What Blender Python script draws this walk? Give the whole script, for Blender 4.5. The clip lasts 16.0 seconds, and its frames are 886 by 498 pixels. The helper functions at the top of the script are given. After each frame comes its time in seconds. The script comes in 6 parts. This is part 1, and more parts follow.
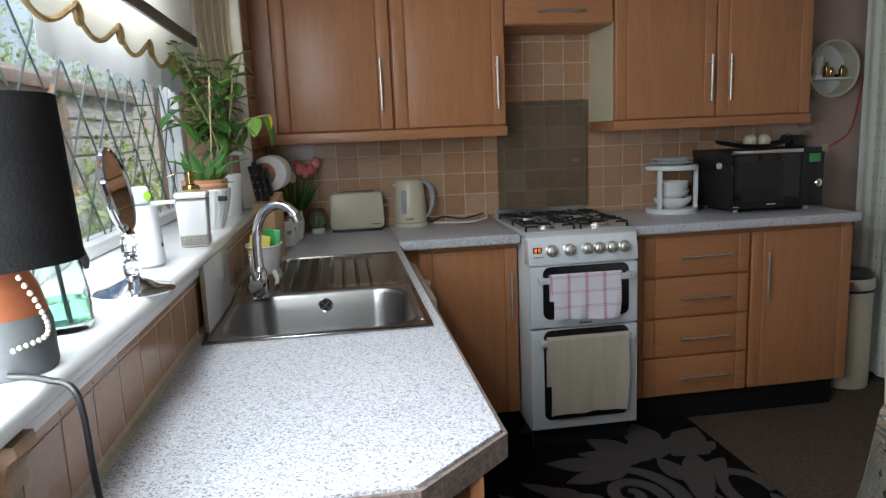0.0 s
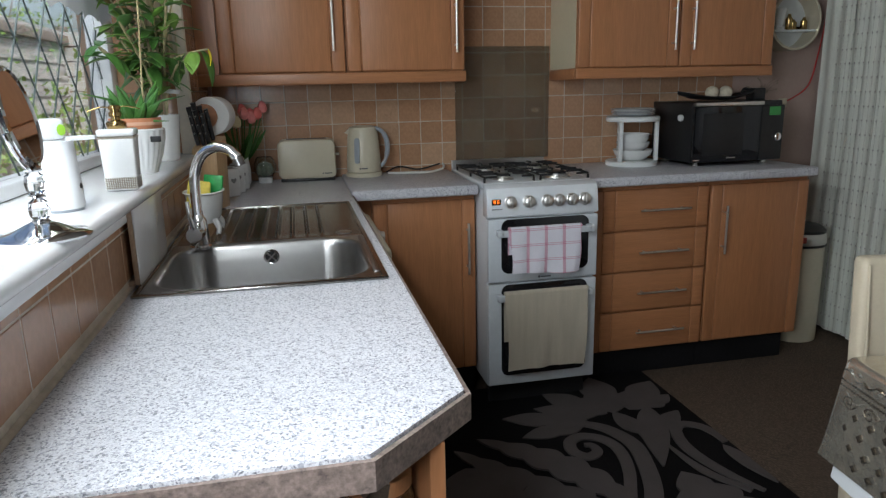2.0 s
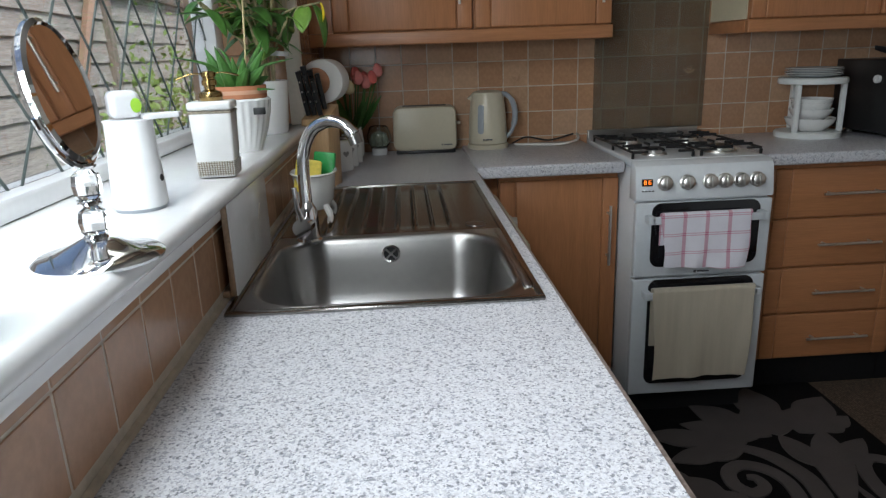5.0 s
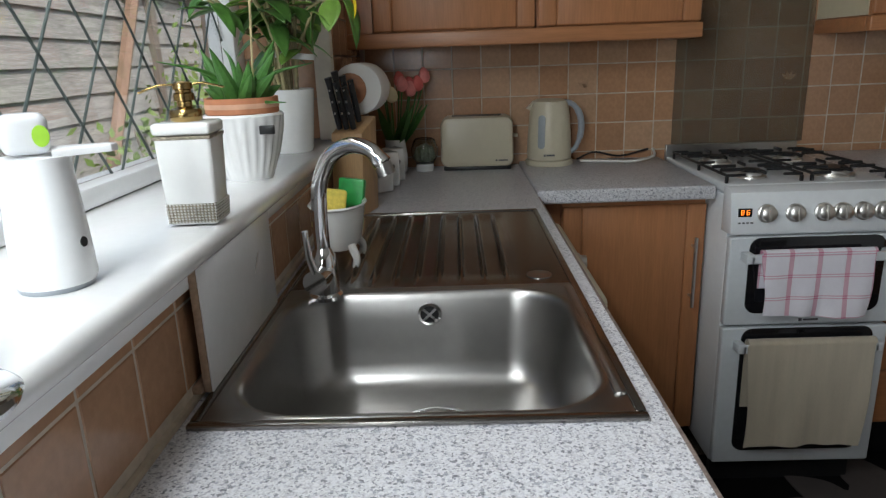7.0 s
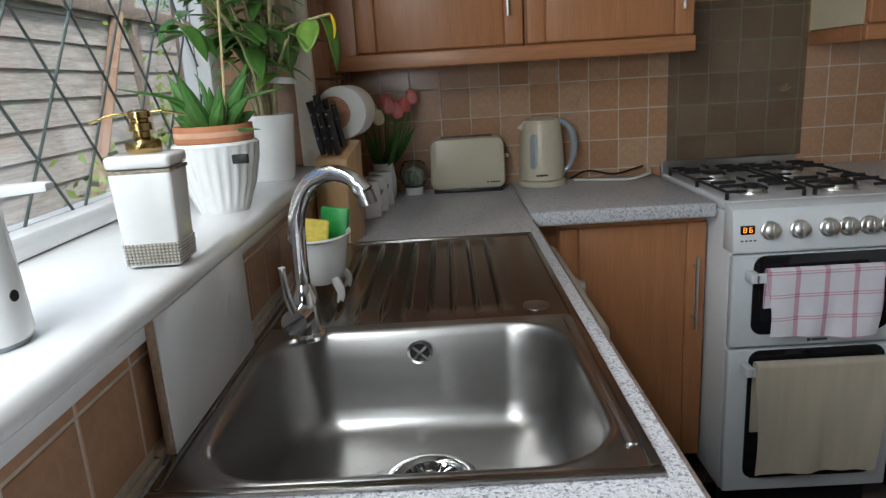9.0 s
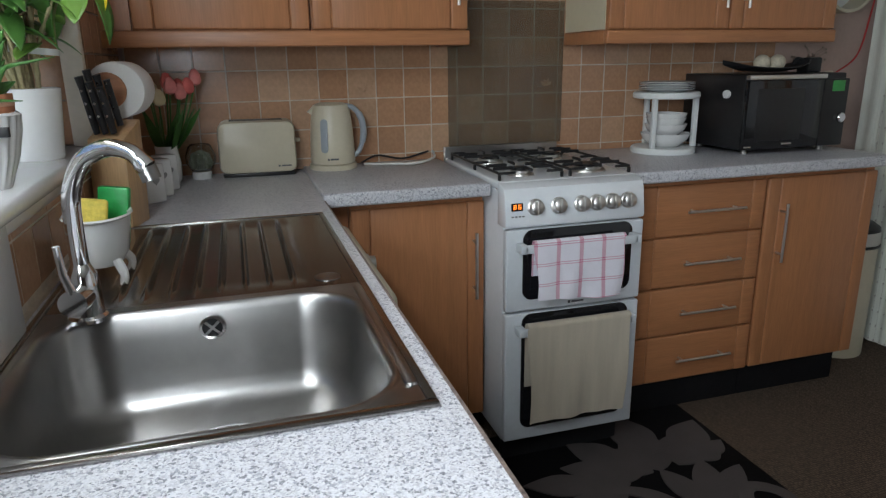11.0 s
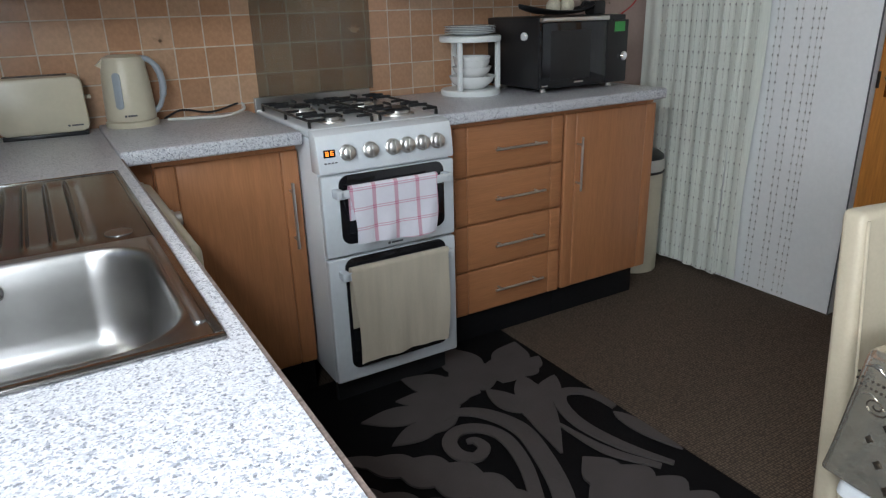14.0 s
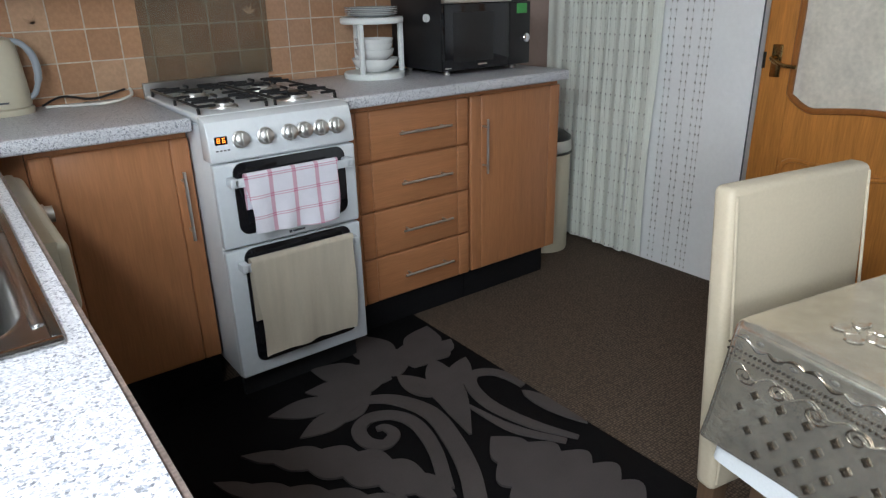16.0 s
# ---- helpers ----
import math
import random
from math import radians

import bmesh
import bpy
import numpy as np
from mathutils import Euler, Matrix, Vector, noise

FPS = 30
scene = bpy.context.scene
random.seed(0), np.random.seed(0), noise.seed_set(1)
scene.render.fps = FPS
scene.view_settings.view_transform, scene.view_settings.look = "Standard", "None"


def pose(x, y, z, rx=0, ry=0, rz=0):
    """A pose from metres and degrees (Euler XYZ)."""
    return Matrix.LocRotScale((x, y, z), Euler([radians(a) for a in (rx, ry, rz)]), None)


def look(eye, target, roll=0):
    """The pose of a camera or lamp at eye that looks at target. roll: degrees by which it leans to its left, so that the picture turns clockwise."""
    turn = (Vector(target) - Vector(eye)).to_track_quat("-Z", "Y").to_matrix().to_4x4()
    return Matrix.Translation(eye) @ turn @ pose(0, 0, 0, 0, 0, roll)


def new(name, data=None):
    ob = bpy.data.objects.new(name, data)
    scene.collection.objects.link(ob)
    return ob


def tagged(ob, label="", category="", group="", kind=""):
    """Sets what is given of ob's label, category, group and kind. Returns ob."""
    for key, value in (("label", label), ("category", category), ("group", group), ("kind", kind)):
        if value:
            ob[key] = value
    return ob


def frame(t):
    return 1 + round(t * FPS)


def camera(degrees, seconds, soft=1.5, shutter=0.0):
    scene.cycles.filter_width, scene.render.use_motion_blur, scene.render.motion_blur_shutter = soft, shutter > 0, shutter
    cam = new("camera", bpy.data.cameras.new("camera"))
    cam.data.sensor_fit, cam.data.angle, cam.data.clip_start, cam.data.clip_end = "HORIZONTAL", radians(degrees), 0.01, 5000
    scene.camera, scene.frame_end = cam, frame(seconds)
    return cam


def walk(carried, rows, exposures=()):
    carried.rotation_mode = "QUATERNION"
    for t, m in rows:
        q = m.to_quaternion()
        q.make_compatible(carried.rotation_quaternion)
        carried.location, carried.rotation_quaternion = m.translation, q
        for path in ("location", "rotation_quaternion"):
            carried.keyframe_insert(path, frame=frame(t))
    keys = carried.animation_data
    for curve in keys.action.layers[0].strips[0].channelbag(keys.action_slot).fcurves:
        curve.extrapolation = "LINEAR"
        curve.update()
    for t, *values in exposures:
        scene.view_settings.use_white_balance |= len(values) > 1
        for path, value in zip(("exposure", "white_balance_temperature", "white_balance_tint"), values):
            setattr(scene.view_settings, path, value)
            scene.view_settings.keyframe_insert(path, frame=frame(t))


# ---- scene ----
# The camera and its walk
cam = camera(67.0, 16.0, soft=1.3)
PATH = [
    (0, (0.373, 0.584, 1.324), (0.654, 2.536, 0.992), -2.4),
    (0.5, (0.376, 0.599, 1.306), (0.741, 2.528, 0.927), -2.2),
    (1, (0.381, 0.604, 1.293), (0.822, 2.513, 0.889), -2.5),
    (1.5, (0.381, 0.623, 1.289), (0.851, 2.518, 0.857), -2.7),
    (2, (0.383, 0.687, 1.286), (0.79, 2.589, 0.822), -1.3),
    (2.5, (0.393, 0.777, 1.294), (0.757, 2.691, 0.844), -0.7),
    (3, (0.398, 0.848, 1.286), (0.668, 2.781, 0.849), -1.6),
    (3.5, (0.392, 0.9, 1.281), (0.582, 2.832, 0.801), -1.2),
    (4, (0.383, 0.96, 1.287), (0.514, 2.886, 0.763), -2.7),
    (4.2, (0.376, 0.969, 1.293), (0.488, 2.894, 0.761), -2.3),
    (6.3, (0.307, 1.249, 1.269), (0.355, 3.159, 0.679), -3.1),
    (6.5, (0.319, 1.287, 1.277), (0.325, 3.2, 0.692), -3.0),
    (7, (0.354, 1.37, 1.287), (0.306, 3.291, 0.735), -2.1),
    (7.5, (0.369, 1.424, 1.288), (0.283, 3.353, 0.771), -2.7),
    (8, (0.375, 1.458, 1.289), (0.224, 3.392, 0.8), -2.4),
    (8.5, (0.371, 1.465, 1.283), (0.234, 3.4, 0.797), -2.7),
    (9, (0.362, 1.448, 1.284), (0.332, 3.386, 0.788), -3.5),
    (9.5, (0.36, 1.421, 1.283), (0.498, 3.347, 0.763), -2.8),
    (10, (0.367, 1.395, 1.277), (0.662, 3.295, 0.725), -2.3),
    (10.2, (0.361, 1.391, 1.276), (0.722, 3.279, 0.723), -1.7),
    (12.5, (0.381, 1.349, 1.262), (1.167, 3.09, 0.671), -2.5),
    (13, (0.381, 1.345, 1.256), (1.261, 3.025, 0.622), -2.5),
    (13.5, (0.383, 1.328, 1.253), (1.334, 2.96, 0.595), -2.4),
    (14, (0.418, 1.296, 1.255), (1.372, 2.916, 0.573), -1.6),
    (14.5, (0.437, 1.294, 1.252), (1.42, 2.882, 0.535), -1.5),
    (15, (0.461, 1.283, 1.25), (1.468, 2.846, 0.513), -1.7),
    (15.5, (0.484, 1.275, 1.248), (1.545, 2.802, 0.511), -1.5),
    (16, (0.495, 1.269, 1.249), (1.612, 2.758, 0.518), -1.3),
]
walk(cam, [(t, look(eye, target, roll)) for t, eye, target, roll in PATH],
     exposures=[(0.0, 0.5, 6400, 10), (4.0, 0.34, 6400, 10), (6.8, 0.25, 6650, 10), (8.5, 0.34, 6600, 10), (10.0, 0.5, 6450, 10), (13.0, 0.82, 6250, 10), (16.0, 1.16, 6300, 10)])

# World: a bright overcast sky with a wide, weak sun
world = bpy.data.worlds.new("sky")
scene.world = world
world.use_nodes = True
wn = world.node_tree
sky = wn.nodes.new("ShaderNodeTexSky")
sky.sky_type, sky.sun_disc = "NISHITA", False
sky.sun_elevation, sky.sun_rotation = radians(54.5), radians(127)
sky.air_density, sky.dust_density = 1.0, 4.0
wn.nodes["Background"].inputs["Strength"].default_value = 0.15
wn.links.new(sky.outputs["Color"], wn.nodes["Background"].inputs["Color"])
sun_data = bpy.data.lights.new("sun", "SUN")
sun_data.energy, sun_data.angle, sun_data.color = 2.9, radians(10), (1.0, 0.96, 0.9)
sun = new("sun", sun_data)
sun.matrix_world = look((4.0, -3.0, 7.0), (0.0, 0.0, 0.0))
# The sky's light in the window opening: behind the blind's hem, and through the pane nearest the table
for at, aim, long, high, watts in (((-0.085, 1.8, 1.87), (1.9, 2.3, 0.1), 1.4, 0.28, 19.0), ((-0.1, 0.86, 1.35), (3.0, 2.1, 0.75), 1.0, 0.4, 20.0)):
    daylight = bpy.data.lights.new("window_daylight", "AREA")
    daylight.shape, daylight.size, daylight.size_y = "RECTANGLE", long, high
    daylight.energy, daylight.color = watts, (0.87, 0.95, 1.0)
    new("window_daylight", daylight).matrix_world = look(at, aim)


# ---- materials ----
def material(name, colour, rough=0.5, metal=0.0, vary=0.12, scale=6.0, fine=60.0, bump=0.1, coat=0.0,
             stretch=(1, 1, 1), spread=0.12, trans=0.0, ior=1.45, sheen=0.0, spec=0.5):
    """A surface with coarse and fine variation of tone and roughness and a fine relief."""
    m = bpy.data.materials.new(name)
    m.use_nodes = True
    n, l = m.node_tree.nodes, m.node_tree.links
    b = n["Principled BSDF"]
    b.inputs["Metallic"].default_value = metal
    b.inputs["IOR"].default_value = ior
    b.inputs["Specular IOR Level"].default_value = spec
    b.inputs["Transmission Weight"].default_value = trans
    b.inputs["Coat Weight"].default_value = coat
    b.inputs["Coat Roughness"].default_value = 0.12
    b.inputs["Sheen Weight"].default_value = sheen
    co = n.new("ShaderNodeTexCoord")
    mp = n.new("ShaderNodeMapping")
    mp.inputs["Scale"].default_value = stretch
    l.new(co.outputs["Object"], mp.inputs["Vector"])
    big, small = n.new("ShaderNodeTexNoise"), n.new("ShaderNodeTexNoise")
    big.inputs["Scale"].default_value, big.inputs["Detail"].default_value = scale, 4
    small.inputs["Scale"].default_value, small.inputs["Detail"].default_value = fine, 5
    for t in (big, small):
        l.new(mp.outputs["Vector"], t.inputs["Vector"])
    mixed = n.new("ShaderNodeMath")
    mixed.operation = "ADD"
    l.new(big.outputs["Fac"], mixed.inputs[0])
    l.new(small.outputs["Fac"], mixed.inputs[1])
    ramp = n.new("ShaderNodeValToRGB")
    half = n.new("ShaderNodeMath")
    half.operation, half.inputs[1].default_value = "MULTIPLY", 0.5
    l.new(mixed.outputs[0], half.inputs[0])
    l.new(half.outputs[0], ramp.inputs["Fac"])
    ramp.color_ramp.elements[0].position, ramp.color_ramp.elements[1].position = 0.32, 0.68
    ramp.color_ramp.elements[0].color = (*[c * (1 - vary) for c in colour], 1)
    ramp.color_ramp.elements[1].color = (*[min(1, c * (1 + vary)) for c in colour], 1)
    l.new(ramp.outputs["Color"], b.inputs["Base Color"])
    rr = n.new("ShaderNodeMapRange")
    rr.inputs["To Min"].default_value, rr.inputs["To Max"].default_value = max(0.02, rough - spread * rough), min(1, rough + spread * rough)
    l.new(big.outputs["Fac"], rr.inputs["Value"])
    l.new(rr.outputs["Result"], b.inputs["Roughness"])
    if bump:
        bp = n.new("ShaderNodeBump")
        bp.inputs["Strength"].default_value, bp.inputs["Distance"].default_value = bump, 0.002
        l.new(small.outputs["Fac"], bp.inputs["Height"])
        l.new(bp.outputs["Normal"], b.inputs["Normal"])
    return m


def wood(name, colour, axis="z", rough=0.42, contrast=0.2):
    """Wood with long grain along one axis."""
    across = {"x": (3, 40, 40), "y": (40, 3, 40), "z": (40, 40, 3)}[axis]
    m = material(name, colour, rough, vary=contrast, scale=1.0, fine=5.0, bump=0.06, stretch=across)
    return m


def worktop_material():
    """Pale grey laminate printed with small angular chips."""
    m = material("worktop_laminate", (0.5, 0.5, 0.52), 0.32, scale=3.0, vary=0.06, bump=0.03)
    n, l = m.node_tree.nodes, m.node_tree.links
    co, warp, add = n.new("ShaderNodeTexCoord"), n.new("ShaderNodeTexNoise"), n.new("ShaderNodeMix")
    warp.inputs["Scale"].default_value = 260.0
    add.data_type = "RGBA"
    add.blend_type = "ADD"
    add.inputs["Factor"].default_value = 0.0035
    l.new(co.outputs["Object"], warp.inputs["Vector"])
    l.new(co.outputs["Object"], add.inputs["A"])
    l.new(warp.outputs["Color"], add.inputs["B"])
    out = None
    for cells, steps in ((330.0, ((0.0, (0.24, 0.245, 0.27)), (0.06, (0.38, 0.39, 0.43)), (0.16, (0.55, 0.55, 0.58)), (0.36, (0.67, 0.67, 0.69)))),
                         (560.0, ((0.0, (0.5, 0.5, 0.53)), (0.1, (0.82, 0.81, 0.82)), (0.4, (1.0, 1.0, 1.0)), (0.7, (0.93, 0.93, 0.96))))):
        v, sep, r = n.new("ShaderNodeTexVoronoi"), n.new("ShaderNodeSeparateColor"), n.new("ShaderNodeValToRGB")
        v.inputs["Scale"].default_value = cells
        l.new(add.outputs["Result"], v.inputs["Vector"])
        l.new(v.outputs["Color"], sep.inputs["Color"])
        l.new(sep.outputs["Red"], r.inputs["Fac"])
        r.color_ramp.interpolation = "CONSTANT"
        while len(r.color_ramp.elements) < 4:
            r.color_ramp.elements.new(0.9)
        for e, (p, c) in zip(r.color_ramp.elements, steps):
            e.position, e.color = p, (*c, 1)
        if out is None:
            out = r.outputs["Color"]
        else:
            mul = n.new("ShaderNodeMix")
            mul.data_type, mul.blend_type = "RGBA", "MULTIPLY"
            mul.inputs["Factor"].default_value = 1.0
            l.new(out, mul.inputs["A"])
            l.new(r.outputs["Color"], mul.inputs["B"])
            out = mul.outputs["Result"]
    l.new(out, n["Principled BSDF"].inputs["Base Color"])
    return m


def tile_material(name, colour):
    """Glazed tile whose tone differs from piece to piece."""
    m = material(name, colour, 0.22, vary=0.16, scale=14.0, fine=90.0, bump=0.03, coat=0.2)
    n, l = m.node_tree.nodes, m.node_tree.links
    b = n["Principled BSDF"]
    info = n.new("ShaderNodeObjectInfo")
    hsv = n.new("ShaderNodeHueSaturation")
    r = n.new("ShaderNodeMapRange")
    r.inputs["To Min"].default_value, r.inputs["To Max"].default_value = 0.93, 1.07
    l.new(info.outputs["Random"], r.inputs["Value"])
    l.new(r.outputs["Result"], hsv.inputs["Value"])
    l.new(b.inputs["Base Color"].links[0].from_socket, hsv.inputs["Color"])
    l.new(hsv.outputs["Color"], b.inputs["Base Color"])
    return m


def weave_material(name, a, c, cells):
    """Looped carpet: small loops in rows, two close tones."""
    m = material(name, a, 0.95, vary=0.25, scale=2.5, fine=180.0, bump=0.3, spec=0.15)
    n, l = m.node_tree.nodes, m.node_tree.links
    b = n["Principled BSDF"]
    co = n.new("ShaderNodeTexCoord")
    v = n.new("ShaderNodeTexVoronoi")
    v.inputs["Scale"].default_value, v.inputs["Randomness"].default_value = cells, 0.35
    l.new(co.outputs["Object"], v.inputs["Vector"])
    r = n.new("ShaderNodeValToRGB")
    r.color_ramp.elements[0].position, r.color_ramp.elements[1].position = 0.1, 0.55
    r.color_ramp.elements[0].color, r.color_ramp.elements[1].color = (*c, 1), (*[q * 0.45 for q in a], 1)
    l.new(v.outputs["Distance"], r.inputs["Fac"])
    mix = n.new("ShaderNodeMix")
    mix.data_type, mix.blend_type = "RGBA", "MIX"
    mix.inputs["Factor"].default_value = 0.85
    l.new(b.inputs["Base Color"].links[0].from_socket, mix.inputs["A"])
    l.new(r.outputs["Color"], mix.inputs["B"])
    l.new(mix.outputs["Result"], b.inputs["Base Color"])
    bp = n.new("ShaderNodeBump")
    bp.invert = True
    bp.inputs["Strength"].default_value, bp.inputs["Distance"].default_value = 0.7, 0.004
    l.new(v.outputs["Distance"], bp.inputs["Height"])
    l.new(bp.outputs["Normal"], b.inputs["Normal"])
    return m


def glass(name, colour=(1, 1, 1), rough=0.0, ior=1.45):
    m = material(name, colour, rough, vary=0.01, bump=0.0, trans=1.0, ior=ior)
    return m


def glow(name, colour, strength):
    m = bpy.data.materials.new(name)
    m.use_nodes = True
    b = m.node_tree.nodes["Principled BSDF"]
    b.inputs["Base Color"].default_value = (*[c * 0.2 for c in colour], 1)
    b.inputs["Emission Color"].default_value = (*colour, 1)
    b.inputs["Emission Strength"].default_value = strength
    return m


BEECH_V = wood("beech_laminate_upright", (0.4, 0.172, 0.075), "z", rough=0.36, contrast=0.16)
BEECH_H = wood("beech_laminate_across", (0.4, 0.172, 0.075), "x", rough=0.36, contrast=0.16)
CREAM_SIDE = material("cream_melamine", (0.62, 0.56, 0.4), 0.5, vary=0.04)
BLACK_PLINTH = material("black_plinth", (0.008, 0.008, 0.009), 0.6, vary=0.3, spec=0.25)
WORKTOP = worktop_material()
TILE = tile_material("terracotta_tile", (0.4, 0.22, 0.125))
TILE_PALE = tile_material("sand_tile", (0.45, 0.28, 0.175))
GROUT = material("grout", (0.5, 0.42, 0.33), 0.9, vary=0.2, scale=20, bump=0.3)
PLASTER = material("white_wall_paint", (0.84, 0.84, 0.84), 0.85, vary=0.04, scale=1.5, bump=0.12)
PINK_WALL = material("dusty_pink_wall_paint", (0.42, 0.31, 0.27), 0.85, vary=0.06, scale=1.5, bump=0.15)
# Beige taken darker so that the south and window walls bounce less light.
DARKENED_WALL = material("darkened_wall_paint", (0.26, 0.2, 0.16), 0.85, vary=0.05, scale=1.5, bump=0.12)
# Ceiling out of view: grey instead of white, to hold bounced light down.
CEILING = material("darkened_ceiling_paint", (0.42, 0.4, 0.37), 0.9, vary=0.03, bump=0.1)
CARPET = weave_material("brown_loop_carpet", (0.115, 0.085, 0.065), (0.19, 0.138, 0.1), 110.0)
UPVC = material("white_upvc", (0.82, 0.83, 0.84), 0.25, vary=0.03, scale=3, bump=0.02)
SILL = material("white_glazed_sill", (0.8, 0.8, 0.8), 0.14, vary=0.03, scale=4, bump=0.02, coat=0.3)
STEEL = material("brushed_stainless_steel", (0.34, 0.33, 0.32), 0.31, 1.0, vary=0.05, scale=6, fine=60, bump=0.0)


def brushed(m, amount, turn):
    """Draws highlights out across the brushing of a metal."""
    n, l = m.node_tree.nodes, m.node_tree.links
    t = n.new("ShaderNodeTangent")
    t.direction_type, t.axis = "RADIAL", "Z"
    b = n["Principled BSDF"]
    b.inputs["Anisotropic"].default_value, b.inputs["Anisotropic Rotation"].default_value = amount, turn
    l.new(t.outputs["Tangent"], b.inputs["Tangent"])


brushed(STEEL, 0.6, 0.25)
STEEL_SMOOTH = material("polished_drainer_steel", (0.3, 0.285, 0.27), 0.22, 1.0, vary=0.05, scale=6, bump=0.0)
STEEL_HANDLE = material("satin_steel", (0.68, 0.66, 0.63), 0.36, 1.0, vary=0.06, bump=0.01)
CHROME = material("chrome", (0.75, 0.75, 0.76), 0.06, 1.0, vary=0.03, bump=0.0)
WHITE_ENAMEL = material("white_enamel", (0.74, 0.77, 0.8), 0.2, vary=0.03, scale=3, bump=0.01, coat=0.3)
SILVER_DOOR = material("pale_grey_painted_steel", (0.6, 0.63, 0.66), 0.3, vary=0.05, scale=3, bump=0.01)
BLACK_GLASS = material("black_glass", (0.008, 0.008, 0.01), 0.06, vary=0.2, bump=0.0, coat=0.3)
BLACK_IRON = material("black_enamelled_iron", (0.015, 0.015, 0.016), 0.4, vary=0.3, bump=0.1)
BLACK_PLASTIC = material("black_plastic", (0.015, 0.015, 0.016), 0.35, vary=0.2, bump=0.02)
CREAM_PLASTIC = material("cream_plastic", (0.55, 0.5, 0.38), 0.3, vary=0.04, bump=0.02)
WHITE_CERAMIC = material("white_ceramic", (0.78, 0.78, 0.77), 0.15, vary=0.03, bump=0.01, coat=0.4)
DARK_STEEL = material("dark_grey_plastic", (0.09, 0.09, 0.1), 0.35, vary=0.1)


# ---- mesh helpers ----
def thing(name, at, label, category, turn=0.0, group="", kind=""):
    """An Empty at a thing's base, the parent of its parts."""
    e = new(name)
    e.empty_display_size = 0.05
    e.matrix_world = pose(*at, 0, 0, turn)
    return tagged(e, label, category, group, kind)


def part(name, bm, mat, parent=None, label="", smooth=True, kind=""):
    """One mesh object of a bmesh, in its parent's own coordinates."""
    me = bpy.data.meshes.new(name)
    bmesh.ops.recalc_face_normals(bm, faces=bm.faces)
    if smooth:
        sharp = radians(38)
        for f in bm.faces:
            f.smooth = True
        for e in bm.edges:
            if len(e.link_faces) == 2 and e.calc_face_angle(0) > sharp:
                e.smooth = False
    bm.to_mesh(me)
    bm.free()
    me.materials.append(mat)
    ob = new(name, me)
    if parent:
        ob.parent = parent
    return tagged(ob, label, kind=kind)


def setting(name, bm, mat, label="", category=""):
    return tagged(part(name, bm, mat), label, category, kind="structure")


def block(x0, x1, y0, y1, z0, z1, bevel=0.0, seg=2, bm=None):
    """A box between bounds with rounded edges; adds to bm when given."""
    b = bmesh.new()
    m = Matrix.Translation(((x0 + x1) / 2, (y0 + y1) / 2, (z0 + z1) / 2)) @ Matrix.Diagonal((abs(x1 - x0), abs(y1 - y0), abs(z1 - z0), 1))
    bmesh.ops.create_cube(b, size=1, matrix=m)
    if bevel:
        bmesh.ops.bevel(b, geom=list(b.edges), offset=bevel, segments=seg, profile=0.5, affect="EDGES", clamp_overlap=True)
    return merge(bm, b)


def merge(bm, b):
    if bm is None:
        return b
    tmp = bpy.data.meshes.new("tmp")
    b.to_mesh(tmp)
    b.free()
    bm.from_mesh(tmp)
    bpy.data.meshes.remove(tmp)
    return bm


def lathe(profile, n=32, bm=None, m=None, flute=None):
    """A turned shape from (radius, height) pairs; flute(angle, height) scales the radius."""
    b = bmesh.new()
    rows = []
    for r, z in profile:
        if r <= 1e-6:
            rows.append([b.verts.new((0, 0, z))])
        else:
            ring = []
            for k in range(n):
                a = 2 * math.pi * k / n
                q = r * (flute(a, z) if flute else 1)
                ring.append(b.verts.new((q * math.cos(a), q * math.sin(a), z)))
            rows.append(ring)
    for a, c in zip(rows, rows[1:]):
        for k in range(n):
            j = (k + 1) % n
            if len(a) == 1 and len(c) > 1:
                b.faces.new((a[0], c[k], c[j]))
            elif len(c) == 1 and len(a) > 1:
                b.faces.new((a[k], c[0], a[j]))
            elif len(a) > 1:
                b.faces.new((a[k], c[k], c[j], a[j]))
    if m:
        bmesh.ops.transform(b, matrix=m, verts=b.verts)
    return merge(bm, b)


def tube(points, radius, n=10, bm=None, caps=True):
    """A round bar along points; radius is a number or one for each point."""
    b = bmesh.new()
    pts = [Vector(p) for p in points]
    rad = radius if isinstance(radius, (list, tuple)) else [radius] * len(pts)
    rows, up = [], None
    for i, p in enumerate(pts):
        d = (pts[min(i + 1, len(pts) - 1)] - pts[max(i - 1, 0)]).normalized()
        if up is None:
            up = d.orthogonal().normalized()
        up = (up - d * up.dot(d)).normalized()
        side = d.cross(up)
        rows.append([b.verts.new(p + rad[i] * (math.cos(2 * math.pi * k / n) * up + math.sin(2 * math.pi * k / n) * side)) for k in range(n)])
    for a, c in zip(rows, rows[1:]):
        for k in range(n):
            j = (k + 1) % n
            b.faces.new((a[k], c[k], c[j], a[j]))
    if caps:
        b.faces.new(rows[0][::-1])
        b.faces.new(rows[-1])
    return merge(bm, b)


